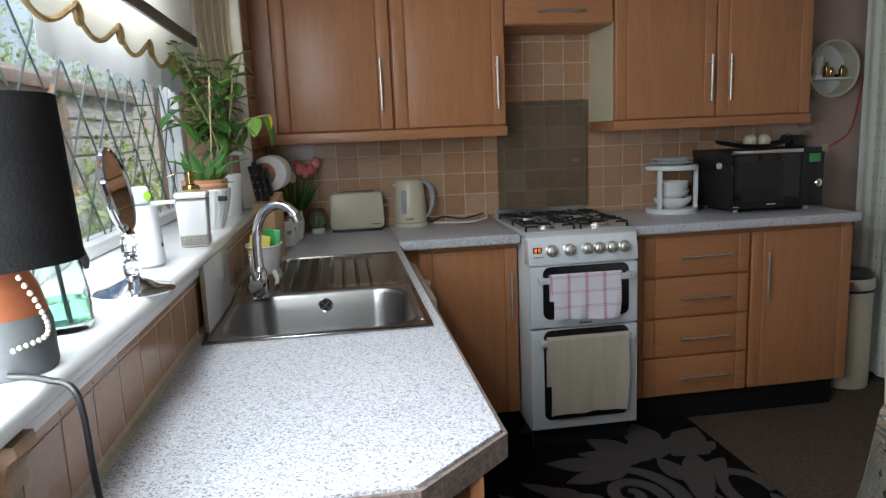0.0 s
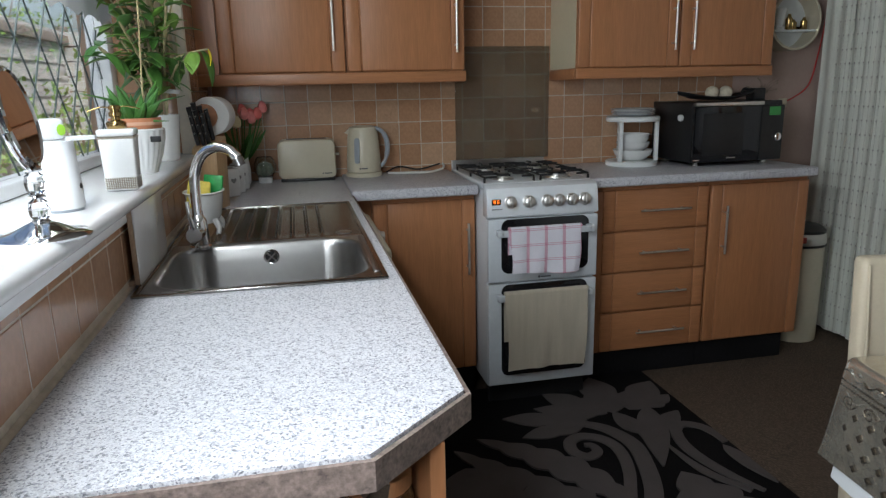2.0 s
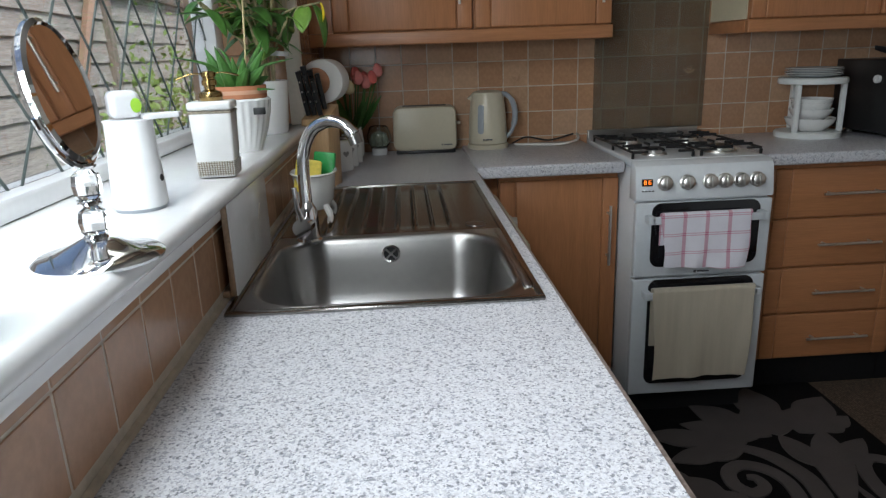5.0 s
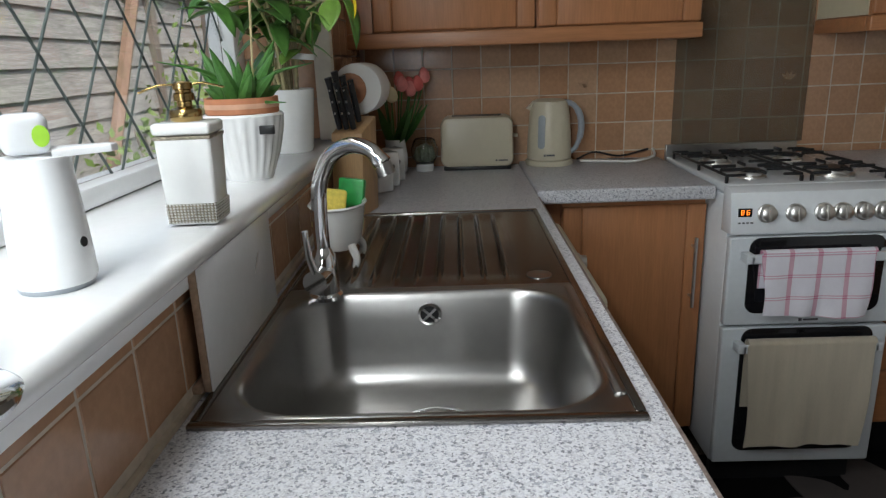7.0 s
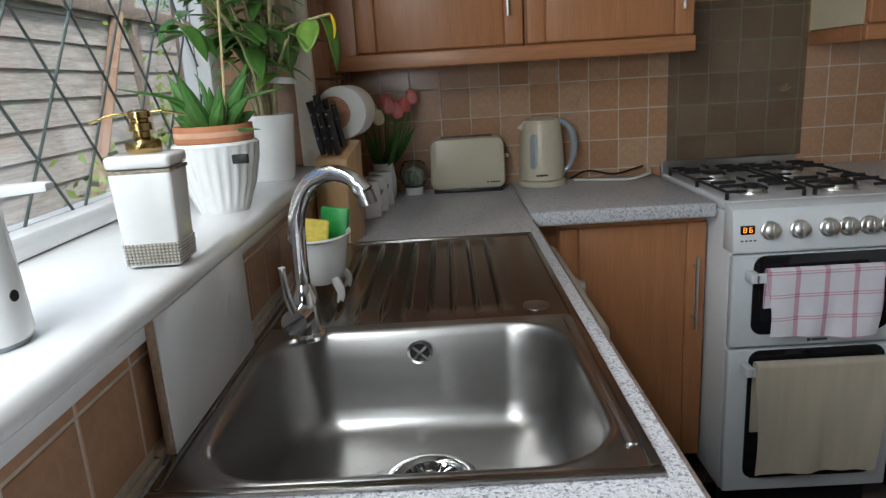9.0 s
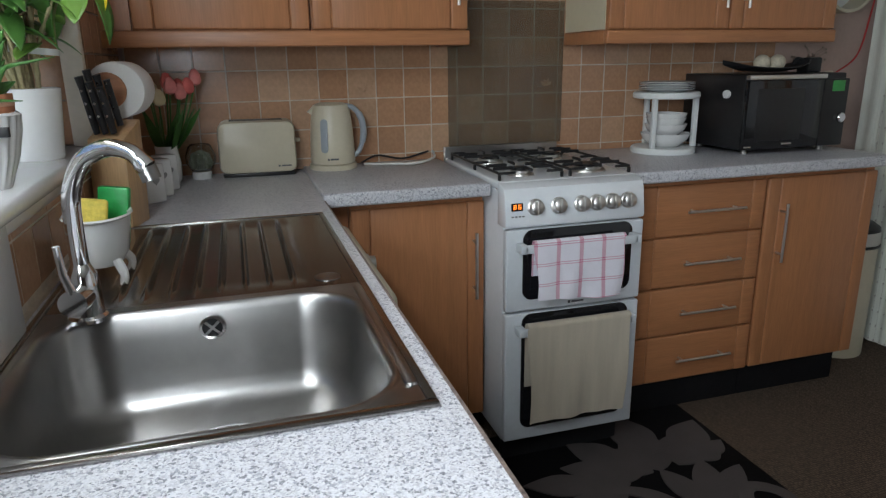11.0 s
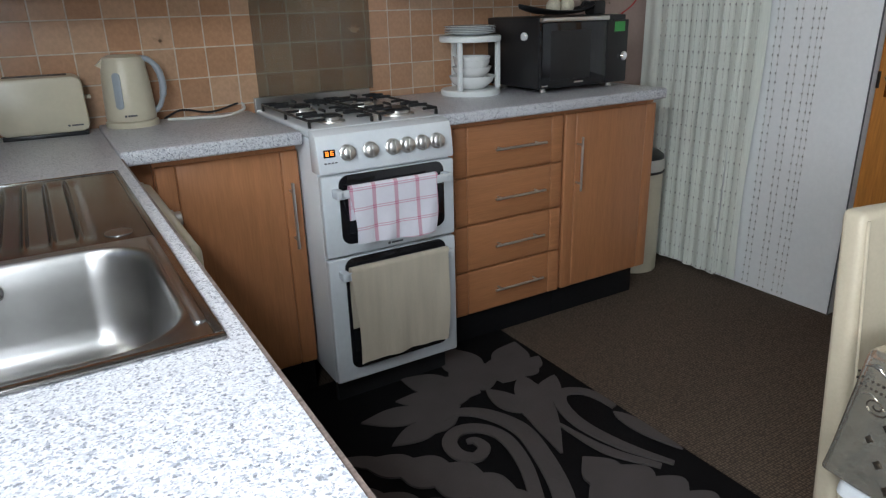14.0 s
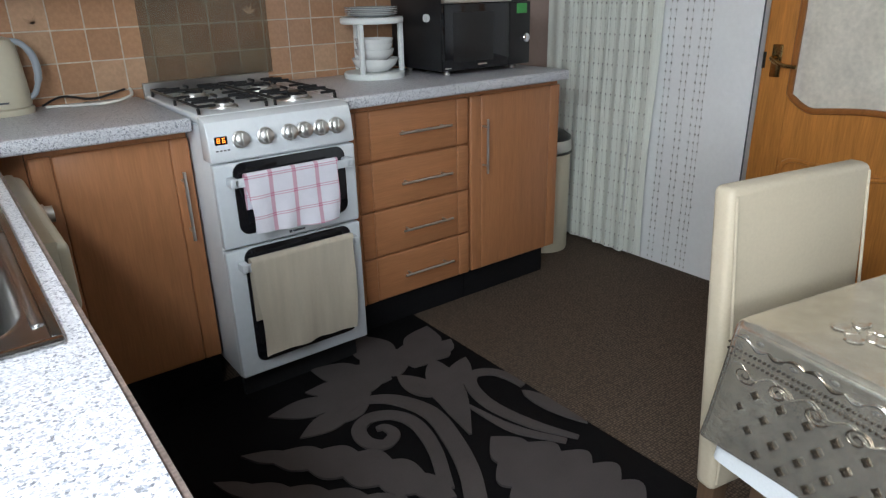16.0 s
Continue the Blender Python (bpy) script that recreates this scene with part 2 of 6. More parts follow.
def curve_points(controls, steps=8):
    """A smooth line through control points."""
    p = [Vector(c) for c in controls]
    p = [2 * p[0] - p[1]] + p + [2 * p[-1] - p[-2]]
    out = []
    for i in range(1, len(p) - 2):
        for s in range(steps):
            t = s / steps
            out.append(0.5 * (2 * p[i] + (p[i + 1] - p[i - 1]) * t + (2 * p[i - 1] - 5 * p[i] + 4 * p[i + 1] - p[i + 2]) * t * t + (3 * p[i] - p[i - 1] - 3 * p[i + 1] + p[i + 2]) * t ** 3))
    out.append(p[-2])
    return out


def prism(outline, z0, z1, bevel=0.0, bm=None, m=None):
    """A flat outline of (x, y) pairs raised from z0 to z1."""
    b = bmesh.new()
    f = b.faces.new([b.verts.new((x, y, z0)) for x, y in outline])
    up = bmesh.ops.extrude_face_region(b, geom=[f])
    bmesh.ops.translate(b, vec=(0, 0, z1 - z0), verts=[v for v in up["geom"] if isinstance(v, bmesh.types.BMVert)])
    if bevel:
        top = [e for e in b.edges if all(abs(v.co.z - z1) < 1e-6 for v in e.verts)]
        bmesh.ops.bevel(b, geom=top, offset=bevel, segments=2, profile=0.5, affect="EDGES", clamp_overlap=True)
    if m:
        bmesh.ops.transform(b, matrix=m, verts=b.verts)
    return merge(bm, b)


def rounded(x0, x1, y0, y1, r, n=6):
    """The outline of a rectangle with round corners."""
    out = []
    for cx, cy, a0 in ((x1 - r, y1 - r, 0), (x0 + r, y1 - r, 90), (x0 + r, y0 + r, 180), (x1 - r, y0 + r, 270)):
        for k in range(n + 1):
            a = radians(a0 + 90 * k / n)
            out.append((cx + r * math.cos(a), cy + r * math.sin(a)))
    return out


def sheet(rows, thick=0.0, bm=None):
    """A surface through rows of points, with a thickness along its normals."""
    b = bmesh.new()
    v = [[b.verts.new(p) for p in row] for row in rows]
    for i in range(len(v) - 1):
        for j in range(len(v[0]) - 1):
            b.faces.new((v[i][j], v[i][j + 1], v[i + 1][j + 1], v[i + 1][j]))
    if thick:
        bmesh.ops.recalc_face_normals(b, faces=b.faces)
        bmesh.ops.solidify(b, geom=list(b.faces), thickness=thick)
    return merge(bm, b)


# ---- the room ----
# BACK_Y lies far back: the unseen depth weakens bounced light.
WALL_Y, WALL_X, RIGHT_X, CEIL, BACK_Y = 3.77, 0.03, 3.075, 2.35, -2.6
SILL_Z, WIN_Y0, WIN_Y1, WIN_TOP = 1.095, 0.25, 3.1, 2.05

setting("floor", block(-0.3, 3.3, BACK_Y - 0.2, WALL_Y + 0.2, -0.1, 0.0), CARPET, "brown looped carpet over the kitchen floor", "floor")
setting("ceiling", block(-0.3, 3.3, BACK_Y - 0.2, WALL_Y + 0.2, CEIL, CEIL + 0.1), CEILING, "plain unseen ceiling, greyed to cut bounced light", "ceiling")
wall_back = setting("wall_north", block(-0.3, 3.3, WALL_Y, WALL_Y + 0.2, 0, CEIL), PINK_WALL, "dusty pink painted wall behind the worktop", "wall")
setting("wall_south", block(-0.3, 3.3, BACK_Y - 0.2, BACK_Y, 0, CEIL), DARKENED_WALL, "unseen wall closing the kitchen, darkened against bounced light", "wall")
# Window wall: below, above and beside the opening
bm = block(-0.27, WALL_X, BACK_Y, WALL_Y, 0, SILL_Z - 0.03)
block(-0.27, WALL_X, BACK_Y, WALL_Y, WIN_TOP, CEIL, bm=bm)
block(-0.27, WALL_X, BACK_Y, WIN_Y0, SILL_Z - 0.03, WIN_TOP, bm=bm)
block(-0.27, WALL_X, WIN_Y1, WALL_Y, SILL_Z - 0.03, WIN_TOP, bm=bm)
wall_west = setting("wall_west", bm, DARKENED_WALL, "wall round the wide kitchen window, paint darkened against bounced light", "wall")
# Wall with the doorway
bm = block(RIGHT_X, 3.25, 2.66, WALL_Y, 0, CEIL)
block(RIGHT_X, 3.25, BACK_Y, 1.78, 0, CEIL, bm=bm)
block(RIGHT_X, 3.25, 1.78, 2.66, 2.04, CEIL, bm=bm)
setting("wall_east", bm, PLASTER, "white painted wall with a wooden door", "wall")
setting("wall_hall", block(3.6, 3.7, 1.2, 3.2, 0, CEIL), PLASTER, "pale hall wall beyond the door", "wall")
setting("wall_hall_return", block(3.25, 3.6, 1.1, 1.2, 0, CEIL), PLASTER, "pale hall side wall", "wall")
setting("wall_hall_far", block(3.25, 3.6, 3.2, 3.3, 0, CEIL), PLASTER, "pale hall side wall", "wall")
setting("ceiling_hall", block(3.25, 3.7, 1.1, 3.3, 2.3, CEIL), CEILING, "hall ceiling in the same greyed paint", "ceiling")
setting("floor_hall", block(3.3, 3.7, 1.1, 3.3, -0.1, 0.0), CARPET, "brown hall carpet", "floor")

# Window sill: a glazed white board with a rounded nose and a moulding below
bm = block(-0.2, 0.066, 1.17, 3.16, SILL_Z - 0.028, SILL_Z, 0.012, 3)
setting("window_sill", bm, SILL, "glossy white window sill with rounded nose", "window sill")
setting("trim", block(WALL_X, 0.05, 1.15, 3.1, SILL_Z - 0.05, SILL_Z - 0.03, 0.004), SILL, "white moulding under the sill", "trim")
setting("window_board", block(-0.2, 0.034, WIN_Y0, 1.168, SILL_Z - 0.029, SILL_Z - 0.002, 0.006), SILL, "white painted board along the window", "window sill")
bracket = bmesh.new()
prism([(0.0, 0.0), (0.034, 0.0), (0.036, -0.012), (0.026, -0.02), (0.022, -0.035), (0.024, -0.05), (0.0, -0.05)], -0.02, 0.02, 0.004, bm=bracket,
      m=Matrix.Translation((WALL_X + 0.001, 1.22, SILL_Z - 0.03)) @ Matrix.Rotation(radians(90), 4, "X"))
setting("sill_bracket", bracket, wood("pale_bracket_wood", (0.42, 0.26, 0.16), "x"), "beige moulded wooden bracket under the sill end", "bracket")

# Window: white frame, mullion and leaded panes
window = thing("window_1", (-0.2, 0, 0), "wide white window with leaded diamond panes", "window", kind="structure")
bm = block(-0.035, 0.035, WIN_Y0, WIN_Y1, SILL_Z, SILL_Z + 0.032, 0.006)
block(-0.035, 0.035, WIN_Y0, WIN_Y1, WIN_TOP - 0.06, WIN_TOP, 0.006, bm=bm)
block(-0.035, 0.035, WIN_Y0, WIN_Y0 + 0.06, SILL_Z + 0.032, WIN_TOP - 0.06, 0.006, bm=bm)
block(-0.035, 0.035, WIN_Y1 - 0.075, WIN_Y1, SILL_Z + 0.032, WIN_TOP - 0.06, 0.006, bm=bm)
part("window_frame", bm, UPVC, window)
part("mullion", block(-0.03, 0.03, 1.0, 1.07, SILL_Z + 0.032, WIN_TOP - 0.06, 0.006), UPVC, window)
PANE = glass("window_glass", (0.97, 0.985, 0.98), 0.0, 1.52)
LEAD = material("lead_strip", (0.08, 0.1, 0.095), 0.6, 0.0, vary=0.2, bump=0.2)
for y0, y1 in ((WIN_Y0 + 0.06, 1.0), (1.07, WIN_Y1 - 0.075)):
    p = part("pane", block(-0.004, 0.004, y0, y1, SILL_Z + 0.032, WIN_TOP - 0.06), PANE, window)
    p.visible_shadow = False
    z0, z1 = SILL_Z + 0.032, WIN_TOP - 0.06
    bm = bmesh.new()
    for sign in (1, -1):
        k = -40
        while k < 60:
            # diamonds 0.15 wide and 0.21 high
            slope = sign * 0.74
            yc = 2.283 + 0.153 * k
            ends = []
            for z in (z0, z1):
                ends.append((yc + (z - 1.31) * slope, z))
            (ya, za), (yb, zb) = ends
            k += 1
            lo, hi = max(min(ya, yb), y0), min(max(ya, yb), y1)
            if hi - lo < 0.01:
                continue
            f = lambda y: 1.31 + (y - yc) / slope
            tube([(0.006, lo, f(lo)), (0.006, hi, f(hi))], 0.0023, 6, bm)
    part("lead_lattice", bm, LEAD, window)

# ---- base units and worktops ----
BACK_TOP, ARM_TOP = 0.92, 0.91

# Worktop along the window, in one piece round the sink bowl
bm = prism([(0.036, 1.333), (0.437, 1.333), (0.572, 1.46), (0.573, 2.018), (0.036, 2.018)], ARM_TOP - 0.04, ARM_TOP)
prism([(0.036, 2.43), (0.573, 2.43), (0.574, WALL_Y - 0.012), (0.036, WALL_Y - 0.012)], ARM_TOP - 0.04, ARM_TOP, bm=bm)
block(0.036, 0.082, 2.018, 2.43, ARM_TOP - 0.04, ARM_TOP, bm=bm)
block(0.525, 0.573, 2.018, 2.43, ARM_TOP - 0.04, ARM_TOP, bm=bm)
bmesh.ops.remove_doubles(bm, verts=bm.verts, dist=0.0005)
arm_top = tagged(part("worktop", bm, WORKTOP), "pale grey speckled laminate worktop under the window", "worktop")
bm = prism([(0.028, 1.325), (0.441, 1.325), (0.58, 1.456), (0.58, 3.19), (0.574, 3.19), (0.574, 1.459), (0.4375, 1.331), (0.028, 1.331)], ARM_TOP - 0.041, ARM_TOP - 0.0045)
EDGING = material("speckled_edging", (0.2, 0.15, 0.13), 0.5, vary=0.55, scale=90, fine=220, bump=0.05)
part("edging", bm, EDGING, arm_top, "darker speckled edging strip")
bm = block(0.576, 1.07, 3.2, WALL_Y - 0.012, BACK_TOP - 0.04, BACK_TOP, 0.008, 3)
tagged(part("worktop", bm, WORKTOP), "pale grey speckled laminate worktop beside the cooker", "worktop")
bm = block(1.54, 2.615, 3.2, WALL_Y - 0.012, BACK_TOP - 0.04, BACK_TOP, 0.008, 3)
tagged(part("worktop", bm, WORKTOP), "pale grey speckled laminate worktop over the drawers", "worktop")


def bar_handle(parent, a, b, out):
    """A thin bar on two posts from a to b, standing off along out."""
    a, b, out = Vector(a), Vector(b), Vector(out)
    d = (b - a).normalized()
    bm = tube([a + out, b + out], 0.005, 10)
    for p in (a + d * 0.03, b - d * 0.03):
        tube([p, p + out], 0.0042, 8, bm)
    return part("handle", bm, STEEL_HANDLE, parent, "slim satin steel bar handle")


def front(name, parent, x0, x1, z0, z1, mat, y=0.0, grooves=True, label=""):
    """A door or drawer front 18 mm thick with softened edges and two shallow side grooves."""
    g = 0.055
    g = g if grooves else 0.0
    ob = part(name, block(x0 + g, x1 - g, y, y + 0.018, z0, z1, 0.007, 3), mat, parent, label)
    if grooves:
        for xa, xb in ((x0, x0 + g), (x1 - g, x1)):
            part("side_strip", block(xa, xb, y, y + 0.018, z0, z1, 0.006, 3), mat, ob)
    return ob


def base_unit(x0, x1, name, label, category):
    u = thing(name, (0, 3.262, 0), label, category)
    bm = block(x0 + 0.001, x1 - 0.001, 0.021, WALL_Y - 3.262 - 0.003, 0.13, 0.872)
    part("body", bm, BEECH_V, u)
    part("plinth", block(x0 + 0.001, x1 - 0.001, 0.045, 0.06, 0.0, 0.129), BLACK_PLINTH, u, "black plinth board")
    return u


u = base_unit(0.655, 1.072, "base_cabinet", "beech laminate base cabinet with one door, beside the cooker", "cabinet")
d = front("door", u, 0.658, 1.07, 0.133, 0.856, BEECH_V)
bar_handle(d, (1.035, 0, 0.55), (1.035, 0, 0.762), (0, -0.03, 0))
part("filler", block(0.585, 0.654, 0.03, 0.05, 0.13, 0.872), BEECH_V, u)
u = base_unit(1.545, 2.13, "drawer_unit", "beech laminate unit with four drawers, steel bar handles", "drawers")
for z0, z1 in ((0.133, 0.308), (0.314, 0.489), (0.495, 0.672), (0.678, 0.856)):
    d = front("drawer", u, 1.63, 2.126, z0, z1, BEECH_H)
    bar_handle(d, (1.79, 0, (z0 + z1) / 2), (2.022, 0, (z0 + z1) / 2), (0, -0.03, 0))
part("filler", block(1.546, 1.627, 0.0, 0.02, 0.133, 0.856, 0.002), BEECH_V, u)
u = base_unit(2.132, 2.595, "base_cabinet", "beech laminate base cabinet with one door, steel bar handle", "cabinet")
d = front("door", u, 2.138, 2.628, 0.133, 0.856, BEECH_V)
bar_handle(d, (2.2, 0, 0.55), (2.2, 0, 0.765), (0, -0.03, 0))
part("end_panel", block(2.597, 2.63, 0.02, WALL_Y - 3.265, 0.13, 0.872, 0.002), BEECH_V, u)

# Unit under the near end of the worktop: beech side panel and an open shelf
u = thing("base_cabinet", (0.3, 1.5, 0), "beech laminate open-ended cabinet under the worktop", "cabinet")
part("side_panel", block(0.215, 0.235, -0.09, 0.48, 0.0, 0.868, 0.002), BEECH_V, u)
part("back_panel", block(-0.26, 0.214, 0.46, 0.48, 0.0, 0.868), BEECH_V, u)
part("shelf", block(-0.26, 0.213, -0.1, 0.458, 0.5, 0.52, 0.002), BEECH_V, u)
part("bottom_shelf", block(-0.26, 0.213, -0.1, 0.458, 0.1, 0.12, 0.002), BEECH_V, u)
part("plinth", block(-0.26, 0.2, -0.05, -0.035, 0.0, 0.099), BLACK_PLINTH, u)

# ---- wall units ----
UY, UZ0, UZ1 = 3.45, 1.36, 2.08


def wall_unit(x0, x1, z0, name, label, handles, left=None):
    u = thing(name, (0, UY, 0), label, "wall cabinet")
    part("body", block(x0 + 0.001, x1 - 0.001, 0.021, WALL_Y - UY - 0.003, z0, UZ1), BEECH_V, u)
    if left:
        part("side_panel", block(x0 - 0.003, x0, 0.022, WALL_Y - UY - 0.003, z0 + 0.002, UZ1), left, u, "cream melamine side")
    return u


u = wall_unit(0.036, 0.598, UZ0, "wall_cabinet", "beech laminate wall cabinet beside the window", None)
d = front("door", u, 0.12, 0.598, UZ0 + 0.002, UZ1, BEECH_V)
bar_handle(d, (0.552, 0, 1.44), (0.552, 0, 1.65), (0, -0.03, 0))
part("filler", block(0.04, 0.117, 0.002, 0.02, UZ0, UZ1), BEECH_V, u)
u = wall_unit(0.602, 1.084, UZ0, "wall_cabinet", "beech laminate wall cabinet above the kettle", None)
d = front("door", u, 0.606, 1.084, UZ0 + 0.002, UZ1, BEECH_V)
bar_handle(d, (1.045, 0, 1.43), (1.045, 0, 1.645), (0, -0.03, 0))
u = wall_unit(1.087, 1.572, 1.775, "wall_cabinet", "short beech laminate cabinet above the cooker", None)
d = front("door", u, 1.09, 1.57, 1.777, UZ1, BEECH_H, grooves=False)
bar_handle(d, (1.225, 0, 1.825), (1.435, 0, 1.825), (0, -0.03, 0))
u = wall_unit(1.578, 2.052, UZ0, "wall_cabinet", "beech laminate wall cabinet with cream side", None, CREAM_SIDE)
d = front("door", u, 1.58, 2.053, UZ0 + 0.002, UZ1, BEECH_V)
bar_handle(d, (2.018, 0, 1.43), (2.018, 0, 1.632), (0, -0.03, 0))
u = wall_unit(2.056, 2.52, UZ0, "wall_cabinet", "beech laminate wall cabinet above the microwave", None)
d = front("door", u, 2.059, 2.522, UZ0 + 0.002, UZ1, BEECH_V)
bar_handle(d, (2.108, 0, 1.43), (2.108, 0, 1.632), (0, -0.03, 0))
for x0, x1 in ((0.036, 1.088), (1.57, 2.525)):
    bm = block(x0, x1, UY - 0.008, UY + 0.02, 1.315, UZ0 - 0.001, 0.005, 3)
    if x0 < 1:
        block(x1 - 0.02, x1, UY + 0.021, WALL_Y - 0.012, 1.315, UZ0 - 0.001, 0.003, bm=bm)
    else:
        block(x0, x0 + 0.02, UY + 0.021, WALL_Y - 0.012, 1.315, UZ0 - 0.001, 0.003, bm=bm)
    tagged(part("pelmet", bm, BEECH_H), "beech laminate light pelmet under the wall cabinets", "pelmet")


# ---- the sink ----
def sink():
    s = thing("sink", (0.3025, 2.5, ARM_TOP), "brushed steel inset sink with ribbed drainer", "sink")
    hx, y0, y1, top = 0.2475, -0.5, 0.5, 0.0045
    bx0, bx1, by0, by1 = -0.213, 0.213, -0.474, -0.095
    bm = bmesh.new()
    n = 10
    ring = rounded(bx0, bx1, by0, by1, 0.085, n)
    cx, cy = (bx0 + bx1) / 2, (by0 + by1) / 2

    def inset(d, z, r):
        return [bm.verts.new((x, y, z)) for x, y in rounded(bx0 + d, bx1 - d, by0 + d, by1 - d, r, n)]
    outer = []
    for x, y in ring:
        # push each ring point out to the plate's border
        dx, dy = x - cx, y - cy
        k = min((hx if dx > 0 else hx) / abs(dx) if abs(dx) > 1e-6 else 9, ((-0.06 - cy) if dy > 0 else (cy - y0)) / abs(dy) if abs(dy) > 1e-6 else 9)
        outer.append(bm.verts.new((cx + dx * k, cy + dy * k, top)))
    loops = [outer, inset(-0.016, top, 0.097), inset(-0.0135, top + 0.0022, 0.096), inset(-0.0095, top + 0.0028, 0.093), inset(-0.005, top + 0.0012, 0.089), inset(-0.001, top - 0.004, 0.085), inset(0.002, top - 0.012, 0.082),
             inset(0.005, -0.04, 0.08), inset(0.009, -0.08, 0.077), inset(0.013, -0.112, 0.074), inset(0.019, -0.129, 0.07), inset(0.028, -0.141, 0.065), inset(0.042, -0.1485, 0.055), inset(0.065, -0.152, 0.04), inset(0.14, -0.155, 0.02)]
    for a, c in zip(loops, loops[1:]):
        for k in range(len(a)):
            j = (k + 1) % len(a)
            bm.faces.new((a[k], a[j], c[j], c[k]))
    bm.faces.new(loops[-1])
    part("bowl", bm, STEEL, s)
    bm = bmesh.new()
    # drainer with long ribs
    nx, ny = 220, 30
    grid = []
    for j in range(ny + 1):
        y = -0.06 + (y1 + 0.06) * j / ny
        row = []
        for i in range(nx + 1):
            x = -hx + 2 * hx * i / nx
            z = top
            if -0.16 < x < 0.16:
                fade = min(1, max(0, (y - 0.0 + 0.03) / 0.03)) * min(1, max(0, (0.46 - y) / 0.04))
                edge = min(1, max(0, (0.16 - abs(x)) / 0.012))
                z += fade * edge * (0.0125 * math.exp(-(((x + 0.14 + 0.0195) % 0.039 - 0.0195) / 0.0036) ** 2) - 0.0035)
            row.append(bm.verts.new((x, y, z)))
        grid.append(row)
    for j in range(ny):
        for i in range(nx):
            bm.faces.new((grid[j][i], grid[j][i + 1], grid[j + 1][i + 1], grid[j + 1][i]))
    part("drainer", bm, STEEL_SMOOTH, s)
    bm = bmesh.new()
    for x0, x1, ya, yb in ((-hx, hx, y0, y0 + 0.012), (-hx, hx, y1 - 0.012, y1), (-hx, -hx + 0.012, y0 + 0.012, y1 - 0.012), (hx - 0.012, hx, y0 + 0.012, y1 - 0.012)):
        block(x0, x1, ya, yb, 0.0005, 0.0075, 0.003, bm=bm)
    part("rim", bm, STEEL_SMOOTH, s)
    # raised ledge beside the bowl
    bm = prism(rounded(0.222, 0.236, -0.45, -0.08, 0.006, 3), top - 0.001, top + 0.004, 0.002)
    part("ledge", bm, STEEL, s)
    # waste with a slotted strainer
    m = Matrix.Translation((0.012, -0.25, -0.1545)) @ Matrix.Scale(1.12, 4)
    part("waste", lathe([(0.056, 0.0), (0.058, 0.002), (0.052, 0.005), (0.046, 0.004), (0.042, 0.001), (0.038, -0.002), (0.0, -0.004)], 44, m=m), CHROME, s)
    st = part("strainer", lathe([(0.036, -0.001), (0.036, 0.004), (0.033, 0.0065), (0.012, 0.003), (0.0085, 0.005), (0.007, 0.011), (0.004, 0.013), (0.0, 0.0135)], 40, m=m), CHROME, s)
    for k in range(16):
        b = block(0.0155, 0.0305, -0.0022, 0.0022, 0.003, 0.0075, 0.001, 1)
        for v in b.verts:
            v.co.z += 0.16 * (v.co.x - 0.0305)
        bmesh.ops.rotate(b, cent=(0, 0, 0), matrix=Matrix.Rotation(2 * math.pi * k / 16, 3, "Z"), verts=b.verts)
        bmesh.ops.transform(b, matrix=m, verts=b.verts)
        part("slot", b, BLACK_PLASTIC, st)
    # overflow with a cross
    m = Matrix.Translation((0.0, by1 - 0.0075, -0.028)) @ Matrix.Rotation(radians(94), 4, "X")
    o = part("overflow", lathe([(0.0195, 0.0), (0.0195, 0.003), (0.015, 0.004), (0.0145, 0.001)], 32, m=m), CHROME, s)
    part("hole", lathe([(0.0148, 0.001), (0.0, 0.0011)], 24, m=m), BLACK_PLASTIC, o)
    bm = bmesh.new()
    for a in (45, 135):
        bar = block(-0.0146, 0.0146, -0.0022, 0.0022, 0.0018 + a * 1e-6, 0.0045 + a * 1e-6)
        bmesh.ops.rotate(bar, cent=(0, 0, 0), matrix=Matrix.Rotation(radians(a), 3, "Z"), verts=bar.verts)
        merge(bm, bar)
    bmesh.ops.transform(bm, matrix=m, verts=bm.verts)
    part("cross", bm, CHROME, o)
    # drops of water left on the bottom of the bowl
    rnd = random.Random(6)
    bm = bmesh.new()
    for k in range(110):
        r = rnd.uniform(0.001, 0.0026)
        lathe([(r, -0.0005), (r * 0.8, r * 0.45), (0, r * 0.65)], 8, bm, Matrix.Translation((rnd.gauss(-0.07, 0.024), rnd.gauss(-0.2, 0.03), -0.1545)))
    part("droplets", bm, glass("water", (1, 1, 1), 0.0, 1.33), s, kind="stuff")
    # stamped disc
    part("badge", lathe([(0.022, 0.0), (0.022, 0.0015), (0.017, 0.0022), (0.0, 0.0022)], 28, m=Matrix.Translation((0.19, -0.015, top))), STEEL, s)


sink()


